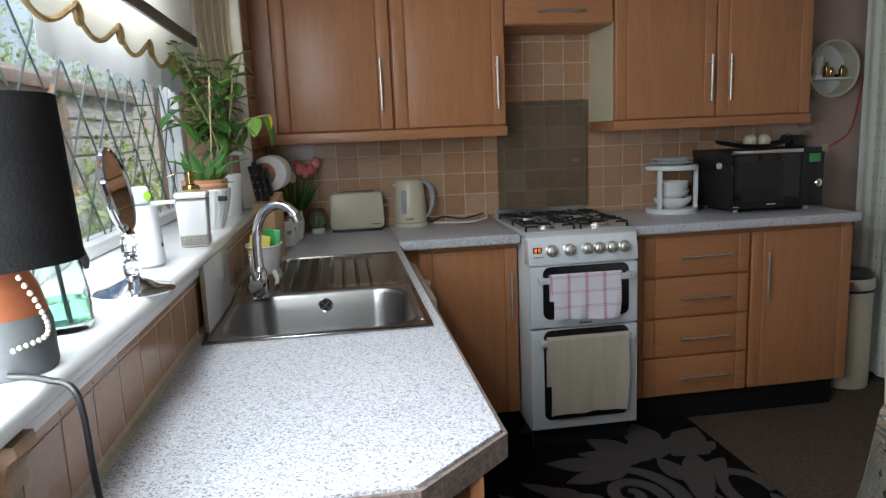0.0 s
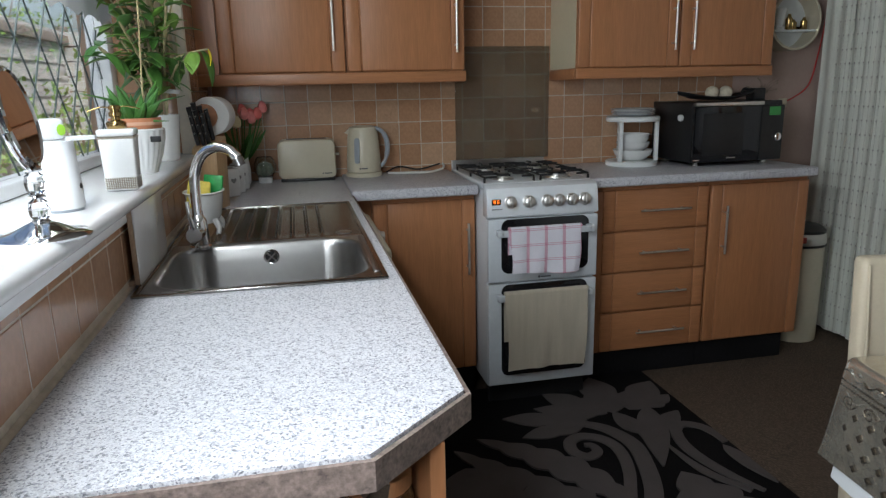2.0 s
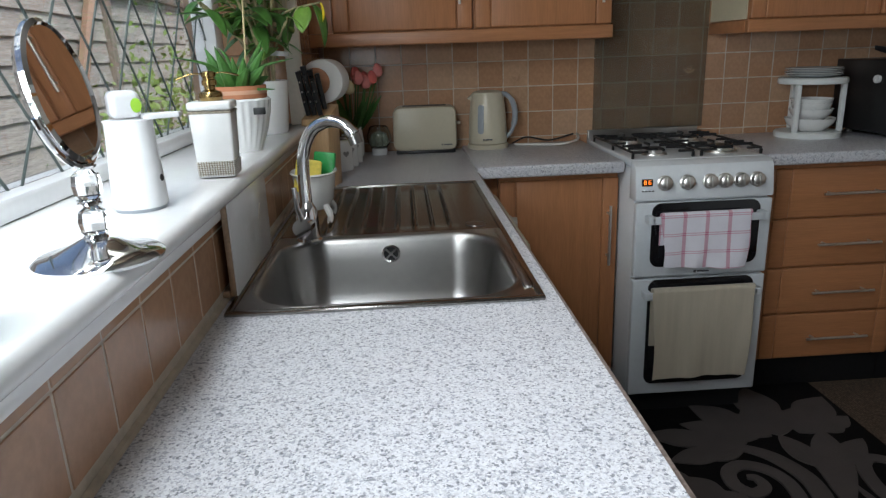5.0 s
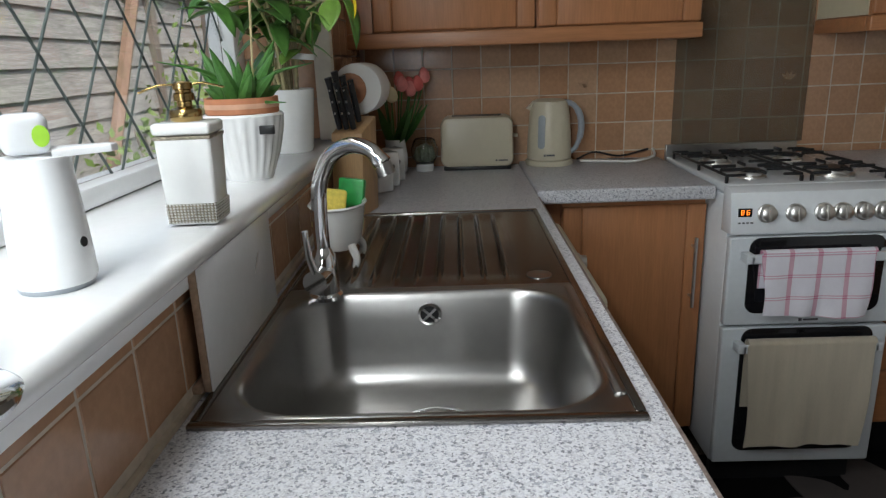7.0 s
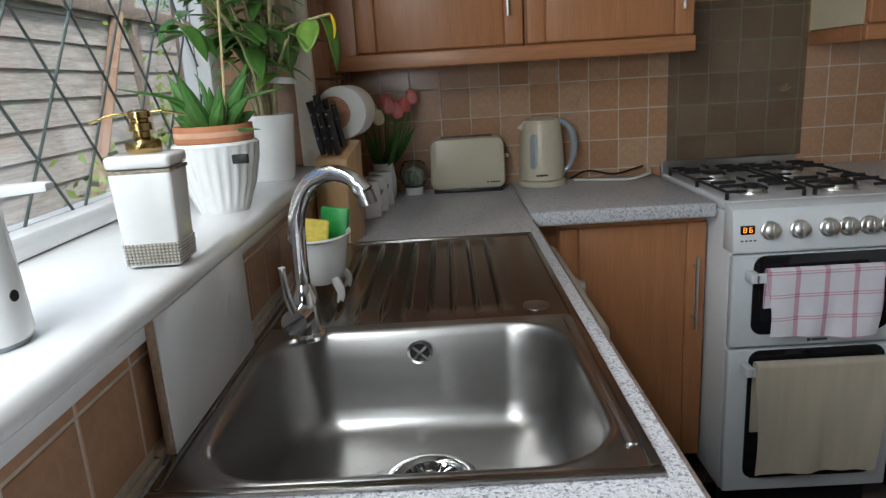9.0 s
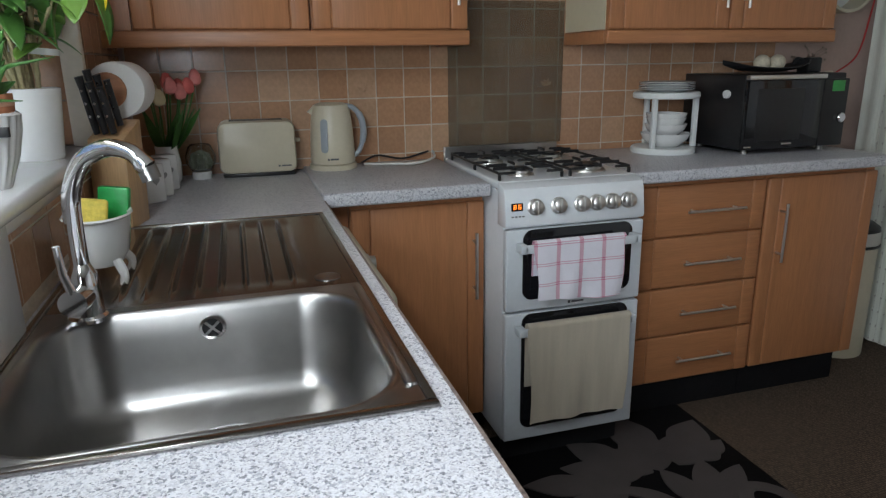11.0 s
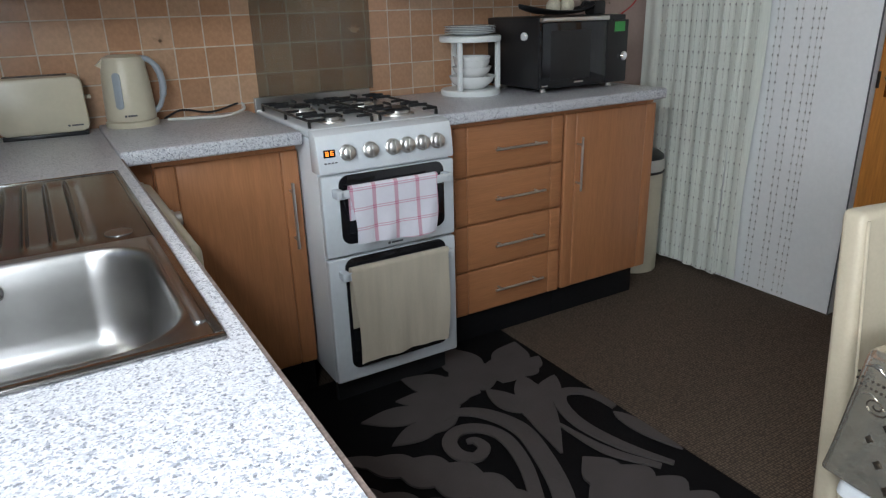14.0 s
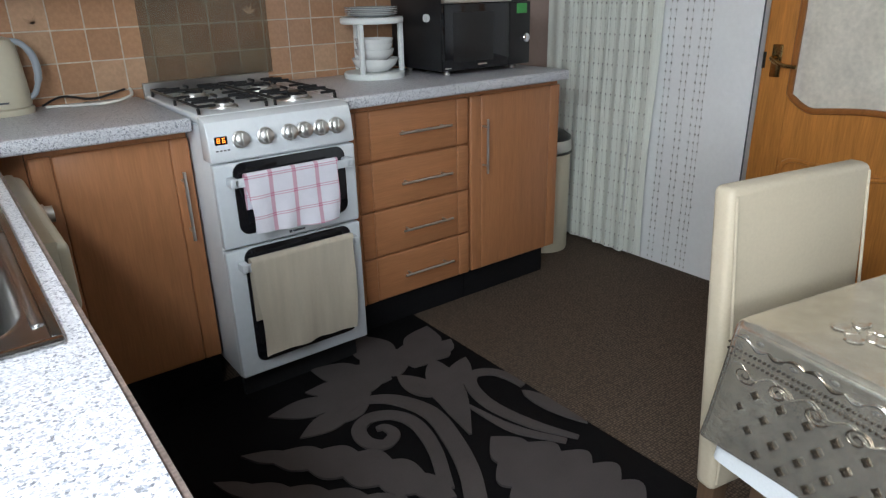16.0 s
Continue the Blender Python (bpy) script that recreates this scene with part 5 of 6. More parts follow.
def tapered(hx, hy, z0, z1, bevel):
    """A square block that widens a little towards the top."""
    b = block(-hx, hx, -hy, hy, z0, z1, bevel, 3)
    for v in b.verts:
        k = 1 + 1.2 * v.co.z
        v.co.x *= k
        v.co.y *= k
    return b


part("bottle", tapered(0.0285, 0.025, 0.002, 0.117, 0.004), WHITE_CERAMIC, sp)
part("shoulder", tapered(0.0295, 0.026, 0.118, 0.134, 0.005), WHITE_CERAMIC, sp)
band = part("beaded_band", tapered(0.0289, 0.0254, 0.004, 0.032, 0.003), ROPE, sp, "silver beaded band round the foot")
bm = bmesh.new()
for r in range(7):
    for q in range(15):
        for face in (0, 1):
            z = 0.0065 + 0.0038 * r
            k = 1 + 1.2 * z
            if face == 0:
                m = Matrix.Translation(((-0.0272 + 0.00389 * q) * k, -0.0254 * k, z)) @ Matrix.Rotation(radians(90), 4, "X")
            else:
                m = Matrix.Translation((0.0289 * k, (-0.0235 + 0.00336 * q) * k, z)) @ Matrix.Rotation(radians(90), 4, "Y")
            lathe([(0.0018, -0.0004), (0.0012, 0.0009), (0, 0.0013)], 6, bm, m)
part("bead", bm, STEEL_HANDLE, band, "rows of small silver beads", kind="stuff")
part("beaded_band", tapered(0.0291, 0.0256, 0.113, 0.1175, 0.001), ROPE, sp)
pm = part("pump", lathe([(0.016, 0.134), (0.018, 0.137), (0.0185, 0.15), (0.0165, 0.155), (0.011, 0.157), (0.0085, 0.16), (0.0085, 0.168), (0.0115, 0.17), (0.0115, 0.182), (0.009, 0.184), (0.009, 0.188), (0.0112, 0.19), (0.0112, 0.2), (0.008, 0.203), (0, 0.204)], 28), BRASS, sp, "brass pump head")
part("nozzle", tube(curve_points([(0, 0, 0.195), (0.02, 0.004, 0.199), (0.034, 0.007, 0.195), (0.045, 0.009, 0.19)], 5), 0.002, 10), BRASS, pm)
part("nozzle", tube(curve_points([(0, 0, 0.195), (-0.02, -0.006, 0.198), (-0.034, -0.01, 0.193), (-0.046, -0.013, 0.186)], 5), 0.002, 10), BRASS, pm)

ds = thing("hand_wash_dispenser", (-0.02, 1.955, SZ), "white automatic hand wash dispenser with refill bottle", "soap dispenser", turn=32)
ds.scale = (0.74, 0.74, 0.77)
bm = lathe([(0, 0.006), (0.045, 0.006), (0.048, 0.012), (0.046, 0.06), (0.042, 0.12), (0.041, 0.15), (0.043, 0.156), (0.0, 0.158)], 40)
part("body", bm, UPVC, ds)
part("foot", lathe([(0.043, 0), (0.045, 0.006), (0, 0.006)], 32), BLUE_GREY, ds)
b = prism([(0.02, -0.03), (0.05, -0.02), (0.085, -0.013), (0.094, 0), (0.085, 0.013), (0.05, 0.02), (0.02, 0.03)], 0.155, 0.164, 0.003)
part("spout", b, UPVC, ds)
part("sensor", lathe([(0.007, 0), (0.006, 0.002), (0, 0.002)], 16, m=Matrix.Translation((0.035, -0.028, 0.055)) @ Matrix.Rotation(radians(50), 4, "Z") @ Matrix.Rotation(radians(85), 4, "X")), BLACK_PLASTIC, ds, "dark sensor eye")
rf = part("refill_bottle", block(-0.03, 0.022, -0.024, 0.024, 0.159, 0.205, 0.012, 4), material("clear_soft_plastic", (0.75, 0.76, 0.78), 0.2, vary=0.04, trans=0.25), ds, "pale refill bottle")
b = lathe([(0.009, 0), (0.009, 0.001), (0, 0.0012)], 28, m=Matrix.Translation((0.0125, -0.0243, 0.18)) @ Matrix.Rotation(radians(90), 4, "X"))
for v in b.verts:
    v.co.z = 0.18 + (v.co.z - 0.18) * 1.35
part("label", b, material("lime_label", (0.3, 0.55, 0.05), 0.4), rf, "lime green oval label")

sp.scale = (1.05, 1.05, 0.95)
pm.matrix_basis = Matrix.Translation((0, 0, 0.134)) @ Matrix.Diagonal((1, 1, 0.72, 1)) @ Matrix.Translation((0, 0, -0.134))

# Aloe in a fluted pot
TERRA = material("terracotta", (0.5, 0.2, 0.1), 0.8, vary=0.15, bump=0.2)
po = thing("aloe_pot", (-0.008, 2.528, SZ), "fluted white pot with a spiky aloe plant", "potted plant")
part("pot", lathe([(0, 0.0), (0.04, 0.0), (0.043, 0.008), (0.055, 0.045), (0.064, 0.085), (0.068, 0.108), (0.064, 0.112), (0.06, 0.108), (0.05, 0.06), (0, 0.05)], 96, flute=lambda a, z: 1 + 0.034 * math.cos(24 * a) if 0.01 < z < 0.1 else 1), WHITE_CERAMIC, po)
part("inner_pot", lathe([(0.055, 0.09), (0.059, 0.112), (0.061, 0.113), (0.061, 0.138), (0.057, 0.138), (0.055, 0.128), (0, 0.126)], 44), TERRA, po, "terracotta inner pot with pale stripe")
part("stripe", lathe([(0.0616, 0.121), (0.0618, 0.122), (0.0618, 0.128), (0.0616, 0.129)], 44), material("pale_terracotta", (0.62, 0.36, 0.24), 0.8, vary=0.15), po)
part("tag", block(0.042, 0.066, -0.06, -0.052, 0.08, 0.094, 0.001), BLACK_PLASTIC, po, "small black plant tag")
ALOE = material("aloe_green", (0.06, 0.17, 0.035), 0.4, vary=0.25, scale=30, fine=120, bump=0.1, coat=0.1)
rnd = random.Random(3)
for i in range(22):
    a = i * 2.4 + rnd.uniform(-0.3, 0.3)
    ln = rnd.uniform(0.05, 0.085) if i > 4 else rnd.uniform(0.08, 0.125)
    lift = rnd.uniform(0.55, 1.1) if i > 6 else rnd.uniform(0.9, 1.35)
    d = Vector((math.cos(a) * math.cos(lift), math.sin(a) * math.cos(lift), math.sin(lift)))
    base = Vector((0.018 * math.cos(a), 0.018 * math.sin(a), 0.128))
    pts = [base + d * ln * s + Vector((0, 0, -0.25 * (ln * s) ** 2 * 8 * (1.4 - lift))) for s in (0, 0.15, 0.35, 0.6, 0.85, 1)]
    pts = [Vector((max(p.x, -0.1), p.y, p.z)) for p in pts]
    part("leaf", tube(pts, [0.011, 0.0145, 0.0135, 0.0095, 0.0042, 0.0006], 8), ALOE, po)
for tipx, tipy, tz in ((-0.085, -0.12, 0.2), (0.12, 0.03, 0.19), (0.09, -0.06, 0.13), (-0.06, 0.12, 0.22)):
    pts = curve_points([(0, 0, 0.13), (tipx * 0.4, tipy * 0.4, 0.13 + (tz - 0.13) * 0.7), (tipx, tipy, tz)], 5)
    part("leaf", tube(pts, [0.007 * (1 - 0.9 * q / (len(pts) - 1)) for q in range(len(pts))], 8), ALOE, po)
part("cane", tube([(0.02, 0.0, 0.12), (0.035, 0.02, 0.42)], 0.0022, 6), material("straw_cane", (0.5, 0.4, 0.22), 0.7), po, "thin straw-coloured cane")

# Dendrobium with many canes and leaves in a plain white pot
dn = thing("dendrobium_pot", (-0.01, 2.872, SZ), "tall leafy dendrobium in a white pot", "potted plant")
part("pot", lathe([(0, 0), (0.042, 0), (0.045, 0.006), (0.053, 0.1), (0.056, 0.135), (0.052, 0.136), (0.05, 0.113), (0, 0.103)], 44), WHITE_CERAMIC, dn)
part("compost", lathe([(0.0502, 0.114), (0.02, 0.122), (0, 0.123)], 30), material("bark_compost", (0.06, 0.04, 0.025), 0.95, vary=0.5, scale=60, bump=1.0), dn)
CANE = material("knotted_cane", (0.36, 0.31, 0.17), 0.6, vary=0.4, scale=30, fine=90, bump=0.3)
LEAVES = [material("dendrobium_leaf", (0.07, 0.18, 0.035), 0.32, vary=0.3, scale=10, bump=0.08, coat=0.2), material("young_leaf", (0.16, 0.3, 0.05), 0.36, vary=0.25, scale=10, bump=0.08, coat=0.2)]
YELLOW = material("yellowed_leaf", (0.7, 0.5, 0.03), 0.45, vary=0.15)


def leaf_mesh(length, width, curl):
    rows = []
    for s in range(9):
        u = s / 8
        w = width * math.sin(math.pi * min(1, 0.06 + 0.94 * u)) ** 0.75 * (1 - 0.15 * u) + 0.0006
        z = -curl * length * u * u
        rows.append([(length * u, w * q, z + 0.25 * w * abs(q)) for q in (-1, -0.5, 0, 0.5, 1)])
    b = sheet(rows, 0.0008)
    return b


shapes = []
for ln, wd, cu, mt in ((0.085, 0.023, 0.3, 0), (0.075, 0.024, 0.15, 1), (0.066, 0.021, 0.4, 1), (0.095, 0.021, 0.5, 0), (0.06, 0.02, 0.2, 1)):
    me = bpy.data.meshes.new("leaf")
    b = leaf_mesh(ln, wd, cu)
    for f in b.faces:
        f.smooth = True
    b.to_mesh(me)
    b.free()
    me.materials.append(LEAVES[mt])
    shapes.append(me)
rnd = random.Random(21)
for i in range(19):
    a = i * 2.4
    reach = rnd.uniform(0.03, 0.15)
    top = rnd.uniform(0.28, 0.54)
    bx, by = 0.028 * math.cos(a) * rnd.random(), 0.028 * math.sin(a) * rnd.random()
    tx, ty = max(-0.13, bx + reach * math.cos(a) - 0.045), by + reach * 1.1 * math.sin(a) - 0.06
    ty = min(ty, 0.1)
    pts = curve_points([(bx, by, 0.1), (bx + 0.25 * (tx - bx), by + 0.2 * (ty - by), 0.12 + 0.45 * (top - 0.1)), (tx, ty, top)], 7)
    rad = [0.0045 + 0.0016 * math.sin(q * 2.1) - 0.0014 * q / len(pts) for q in range(len(pts))]
    cane = part("cane", tube(pts, rad, 8), CANE, dn)
    for q in range(3, len(pts)):
        if q < 7 or (q < 10 and rnd.random() < 0.5) or rnd.random() < 0.3:
            continue
        for side in range(2 if q > 8 else 1):
            o = new("leaf", shapes[rnd.randrange(5)])
            o.parent = cane
            az = a * 30 + q * 137 + side * 180 + rnd.uniform(-25, 25)
            m = pose(*pts[q], 0, rnd.uniform(-45, 25), az)
            tip = m @ Vector((0.09, 0, 0))
            if tip.x < -0.17:
                m = pose(*pts[q], 0, rnd.uniform(-45, 25), rnd.uniform(-60, 60))
            o.matrix_basis = m @ Matrix.Scale(rnd.uniform(0.6, 1.0), 4)
# the long shoot with the yellow leaf
pts = curve_points([(0.02, -0.02, 0.27), (0.075, -0.05, 0.3), (0.125, -0.07, 0.312), (0.165, -0.085, 0.318)], 6)
cane = part("cane", tube(pts, 0.0028, 7), CANE, dn)
for q, sh in ((6, 0), (9, 3), (12, 1), (15, 3)):
    o = new("leaf", shapes[sh])
    o.parent = cane
    o.matrix_basis = pose(*pts[q], 0, 50, -40 + 25 * q)
ym = bpy.data.meshes.new("yellow_leaf")
b = leaf_mesh(0.045, 0.012, 0.2)
b.to_mesh(ym)
b.free()
ym.materials.append(YELLOW)
o = tagged(new("yellow_leaf", ym), "yellowed leaf")
o.parent = cane
o.matrix_basis = pose(*pts[-1], 0, 75, 20)
part("tie", lathe([(0.041, 0.2), (0.043, 0.2), (0.043, 0.212), (0.041, 0.212), (0.041, 0.2)], 24, m=Matrix.Rotation(radians(6), 4, "Y")), UPVC, dn, "white plastic tie round the canes")

# Vanity mirror
mi = thing("vanity_mirror", (0.026, 1.712, SZ), "round chrome vanity mirror on a crystal stem", "mirror")
part("base", lathe([(0, 0), (0.062, 0.0), (0.063, 0.003), (0.058, 0.007), (0.04, 0.01), (0.02, 0.02), (0.011, 0.024), (0, 0.024)], 44), CHROME, mi)
CRYSTAL = glass("crystal", (0.98, 0.99, 1.0), 0.0, 1.5)
for z in (0.024, 0.061):
    part("crystal", lathe([(0.005, z), (0.013, z + 0.006), (0.0145, z + 0.016), (0.013, z + 0.026), (0.005, z + 0.032)], 10, m=None), CRYSTAL, mi, "faceted crystal bead", smooth=False)
for z in (0.022, 0.056, 0.093):
    part("collar", lathe([(0.006, z), (0.011, z + 0.001), (0.012, z + 0.003), (0.009, z + 0.004), (0.012, z + 0.006), (0.006, z + 0.008)], 24), CHROME, mi)
m = Matrix.Translation((-0.01, 0.0, 0.166)) @ Matrix.Rotation(radians(4), 4, "Z") @ Matrix.Rotation(radians(80), 4, "Y") @ Matrix.Scale(0.86, 4)
hd = part("frame", lathe([(0.0, -0.014), (0.05, -0.013), (0.072, -0.008), (0.08, 0.0), (0.08, 0.006), (0.075, 0.009), (0.072, 0.006)], 56, m=m), CHROME, mi)
part("glass", lathe([(0.0725, 0.0062), (0.0, 0.0062)], 56, m=m), material("mirror_silver", (0.86, 0.86, 0.85), 0.02, 1.0, vary=0.01, bump=0.0, spread=0.0), hd, "mirror glass")
arc = [m @ Vector((0.083 * math.cos(radians(q)), 0.083 * math.sin(radians(q)), 0)) for q in range(-75, 80, 10)]
part("yoke", tube(arc, 0.0032, 8), CHROME, mi)

# Table lamp
lm = thing("table_lamp", (0.006, 1.335, SZ), "table lamp with dark grey drum shade, copper and grey base", "table lamp")
part("base", lathe([(0, 0), (0.046, 0.0), (0.048, 0.006), (0.047, 0.05), (0.044, 0.062)], 44), material("grey_concrete", (0.12, 0.125, 0.13), 0.6, vary=0.15, bump=0.2), lm, "grey lower base")
part("base_top", lathe([(0.044, 0.0622), (0.038, 0.09), (0.028, 0.112), (0.012, 0.12), (0, 0.121)], 44), material("copper_lacquer", (0.4, 0.13, 0.06), 0.3, 0.4, vary=0.15), lm, "copper-coloured upper base")
part("stem", tube([(0, 0, 0.12), (0, 0, 0.27)], 0.008, 12), BLACK_PLASTIC, lm)
LINEN = material("charcoal_linen", (0.017, 0.016, 0.016), 0.95, spec=0.15, vary=0.4, scale=20, fine=300, bump=0.5)
part("shade", lathe([(0.083, 0.117), (0.085, 0.117), (0.077, 0.289), (0.075, 0.289), (0.0825, 0.119)], 56), LINEN, lm, "dark grey linen drum shade")
part("spider", tube([(-0.0755, 0, 0.279), (0, 0, 0.269), (0.0755, 0, 0.279)], 0.002, 6), BLACK_PLASTIC, lm)
chain = curve_points([(0.03, -0.05, 0.2), (0.045, -0.065, 0.13), (0.062, -0.055, 0.08), (0.055, -0.03, 0.045), (0.03, -0.05, 0.035)], 6)
bead = None
for q in chain:
    if bead is None:
        bead = part("bead", lathe([(0.0005, -0.003), (0.0022, -0.002), (0.003, 0), (0.0022, 0.002), (0.0005, 0.003)], 8), material("pearl_bead", (0.6, 0.57, 0.5), 0.25, 0.3), lm)
        bead.matrix_basis = Matrix.Translation(q)
    else:
        c = bead.copy()
        scene.collection.objects.link(c)
        c.matrix_basis = Matrix.Translation(q)
part("flex", tube(curve_points([(0.02, -0.045, 0.008), (0.06, -0.06, 0.006), (0.092, -0.07, -0.01), (0.098, -0.07, -0.1), (0.096, -0.05, -0.183)], 8), 0.0035, 8), BLACK_PLASTIC, lm, "black flex")

# Green glass vase with water and a brush
vs = thing("glass_vase", (0.0, 1.5, SZ), "green glass bottle vase holding a dark brush", "vase")
GREENG = glass("green_glass", (0.9, 0.98, 0.95), 0.0, 1.3)
part("vase", lathe([(0, 0), (0.033, 0.0), (0.036, 0.006), (0.034, 0.05), (0.027, 0.09), (0.024, 0.12), (0.027, 0.145), (0.025, 0.145), (0.022, 0.12), (0.025, 0.09), (0.031, 0.05), (0.031, 0.01), (0, 0.008)], 40), GREENG, vs)
part("water", lathe([(0, 0.009), (0.0302, 0.011), (0.0302, 0.04), (0, 0.04)], 36), glass("green_water", (0.45, 0.85, 0.6), 0.0, 1.3), vs, "green-tinted water")
part("brush_handle", tube([(0.01, -0.01, 0.012), (0.002, -0.006, 0.09), (-0.01, 0.01, 0.17)], [0.003, 0.003, 0.006], 8), DARK_STEEL, vs)
part("brush_head", tube([(0.014, 0.016, 0.16), (0.02, 0.018, 0.12), (0.026, 0.02, 0.085), (0.028, 0.02, 0.075)], [0.005, 0.004, 0.007, 0.003], 10), DARK_STEEL, vs)
# Jar with shiny lid on the shelf under the worktop
jr = thing("storage_jar", (0.46, 1.52, 0.52), "glass storage jar with a shiny steel lid", "jar")
part("jar", lathe([(0, 0), (0.05, 0), (0.052, 0.006), (0.052, 0.22), (0.046, 0.24), (0.044, 0.24), (0.049, 0.22), (0.049, 0.01), (0, 0.008)], 36), glass("jar_glass", (0.9, 0.96, 0.93)), jr)
part("lid", lathe([(0.047, 0.235), (0.05, 0.24), (0.05, 0.262), (0.045, 0.268), (0, 0.27)], 36), CHROME, jr, "shiny steel lid")

# ---- blind and curtain at the window ----
def translucent(m, colour, share):
    """Lets part of the light through a thin cloth."""
    n, l = m.node_tree.nodes, m.node_tree.links
    t, x = n.new("ShaderNodeBsdfTranslucent"), n.new("ShaderNodeMixShader")
    t.inputs["Color"].default_value = (*colour, 1)
    x.inputs[0].default_value = share
    l.new(n["Principled BSDF"].outputs[0], x.inputs[1])
    l.new(t.outputs[0], x.inputs[2])
    l.new(x.outputs[0], n["Material Output"].inputs["Surface"])
    return m


LACE = material("cream_blind_cloth", (0.78, 0.74, 0.66), 0.9, vary=0.08, scale=3, fine=250, bump=0.2, stretch=(1, 1, 0.4))
translucent(LACE, (0.88, 0.86, 0.8), 0.6)
bl = thing("roller_blind", (-0.1, 0, 0), "cream roller blind with scalloped braided hem", "blind")
def hem(y):
    u = (y - 0.245) / 0.245 % 1.0
    return 1.588 - 0.045 * math.sin(math.pi * u ** 0.8) ** 1.1
rows = []
for z in range(7):
    s = z / 6
    rows.append([(0.0, 0.3 + 0.01 * i, hem(0.3 + 0.01 * i) * (1 - s) + 2.04 * s) for i in range(275)])
part("cloth", sheet(rows, 0.001), LACE, bl)
part("braid", tube([(0.003, 0.3 + 0.01 * i, hem(0.3 + 0.01 * i)) for i in range(275)], 0.0055, 6), material("tan_braid", (0.33, 0.22, 0.09), 0.8, vary=0.3, scale=60, bump=0.6), bl, "tan braid along the scallops")
for k in range(10):
    y = 0.505 + 0.245 * k
    lp = [(0.004, y + 0.019 * math.sin(a), 1.578 + 0.02 * math.cos(a)) for a in [2 * math.pi * q / 14 for q in range(15)]]
    part("loop", tube(lp, 0.004, 6), bpy.data.materials["tan_braid"], bl)
part("slat", block(0.001, 0.012, 0.3, 3.04, 1.655, 1.69, 0.003), DARK_STEEL, bl, "dark slat pocket")
part("roller", tube([(0, 0.3, 2.03), (0, 3.04, 2.03)], 0.018, 14), UPVC, bl)
NET = material("white_net_trim", (0.8, 0.8, 0.79), 0.9, vary=0.04, fine=200, bump=0.3)
translucent(NET, (0.8, 0.8, 0.8), 0.6)
nt = thing("net_pelmet", (-0.145, 0, 0), "white scalloped net hanging at the glass", "net curtain")
rows = []
for s in range(4):
    rows.append([(0.006 * math.sin(i * 0.5), 1.9 + 0.012 * i, (1.49 + 0.018 * abs(math.cos(i * 0.42))) * (1 - s / 3) + 1.66 * s / 3) for i in range(93)])
part("net", sheet(rows, 0.0008), NET, nt)
cu = thing("curtain", (-0.03, 3.062, 0), "narrow cream curtain gathered at the window side", "curtain")
rows = []
for s in range(12):
    z = 1.33 + s * 0.066
    rows.append([(-0.06 + 0.0045 * i + 0.006 * math.sin(s * 0.8), 0.012 * math.sin(i * 1.1 + 0.2 * s), z) for i in range(27)])
part("drape", sheet(rows, 0.0015), translucent(material("cream_curtain", (0.72, 0.64, 0.5), 0.95, vary=0.12, scale=8, fine=200, bump=0.3), (0.85, 0.76, 0.6), 0.6), cu)
setting("corner_trim", block(0.012, 0.056, 3.066, 3.098, SILL_Z, 2.1, 0.004), material("cream_trim_paint", (0.7, 0.64, 0.54), 0.5, vary=0.08), "cream painted trim at the window corner", "trim")

# ---- right wall: string curtain, door, bin ----
STRING = material("pale_string_curtain", (0.74, 0.76, 0.69), 0.7, vary=0.1, scale=5, fine=220, bump=0.4, stretch=(1, 1, 0.05))
sc = thing("string_curtain", (3.035, 0, 0), "pale beaded string curtain hanging to the floor", "string curtain")
rnd = random.Random(8)
strips = [(3.74, 3.64), (3.645, 3.545), (3.55, 3.46), (3.465, 3.37), (3.375, 3.285), (3.29, 3.19), (3.195, 3.085)]
BEAD = material("clear_bead", (0.5, 0.48, 0.45), 0.3, 0.1, vary=0.3)
for i, (ya, yb) in enumerate(strips):
    rows = []
    low = 0.012 + 0.012 * rnd.random()
    for s in range(10):
        z = low + (2.05 - low) * s / 9
        rows.append([(0.006 * math.sin(q * 0.9 + i) - 0.004 * (i % 2), ya + (yb - ya) * q / 8 * (1 - 0.1 * math.sin(s)), z) for q in range(9)])
    part("strip", sheet(rows, 0.0015), STRING, sc)
bead_mesh = None
for y in [3.62 - 0.028 * k for k in range(19)] + [3.055, 3.03, 2.975, 2.95, 2.905, 2.88, 2.86]:
    bm = bmesh.new()
    near = y < 3.07
    for k in range(56 if near else 30):
        z = 0.03 + (2.0 / (56 if near else 30)) * k
        lathe([(0.0004, -0.006), (0.004, 0), (0.0004, 0.006)], 5, bm, Matrix.Translation((0.022 if near else -0.016, y + rnd.uniform(-0.002, 0.002), z)))
    tube([(0.024 if near else -0.014, y, 0.02), (0.024 if near else -0.014, y, 2.04)], 0.0004, 4, bm)
    part("bead_string", bm, BEAD, sc)
part("rail", block(-0.02, 0.035, 2.84, 3.75, 2.05, 2.075, 0.004), UPVC, sc)
PINE = wood("orange_pine", (0.5, 0.2, 0.045), "z", rough=0.3, contrast=0.25)
FROST = material("frosted_glass", (0.78, 0.72, 0.62), 0.2, vary=0.16, scale=9, bump=0.3, trans=0.15)
dr = thing("door_1", (3.096, 1.79, 0), "orange pine door with frosted panes and brass handle", "door", kind="structure")
H, W = 2.02, 0.85
part("stile", block(-0.018, 0.018, W - 0.115, W, 0.008, H, 0.003), PINE, dr)
part("stile", block(-0.018, 0.018, 0.0, 0.115, 0.008, H, 0.003), PINE, dr)
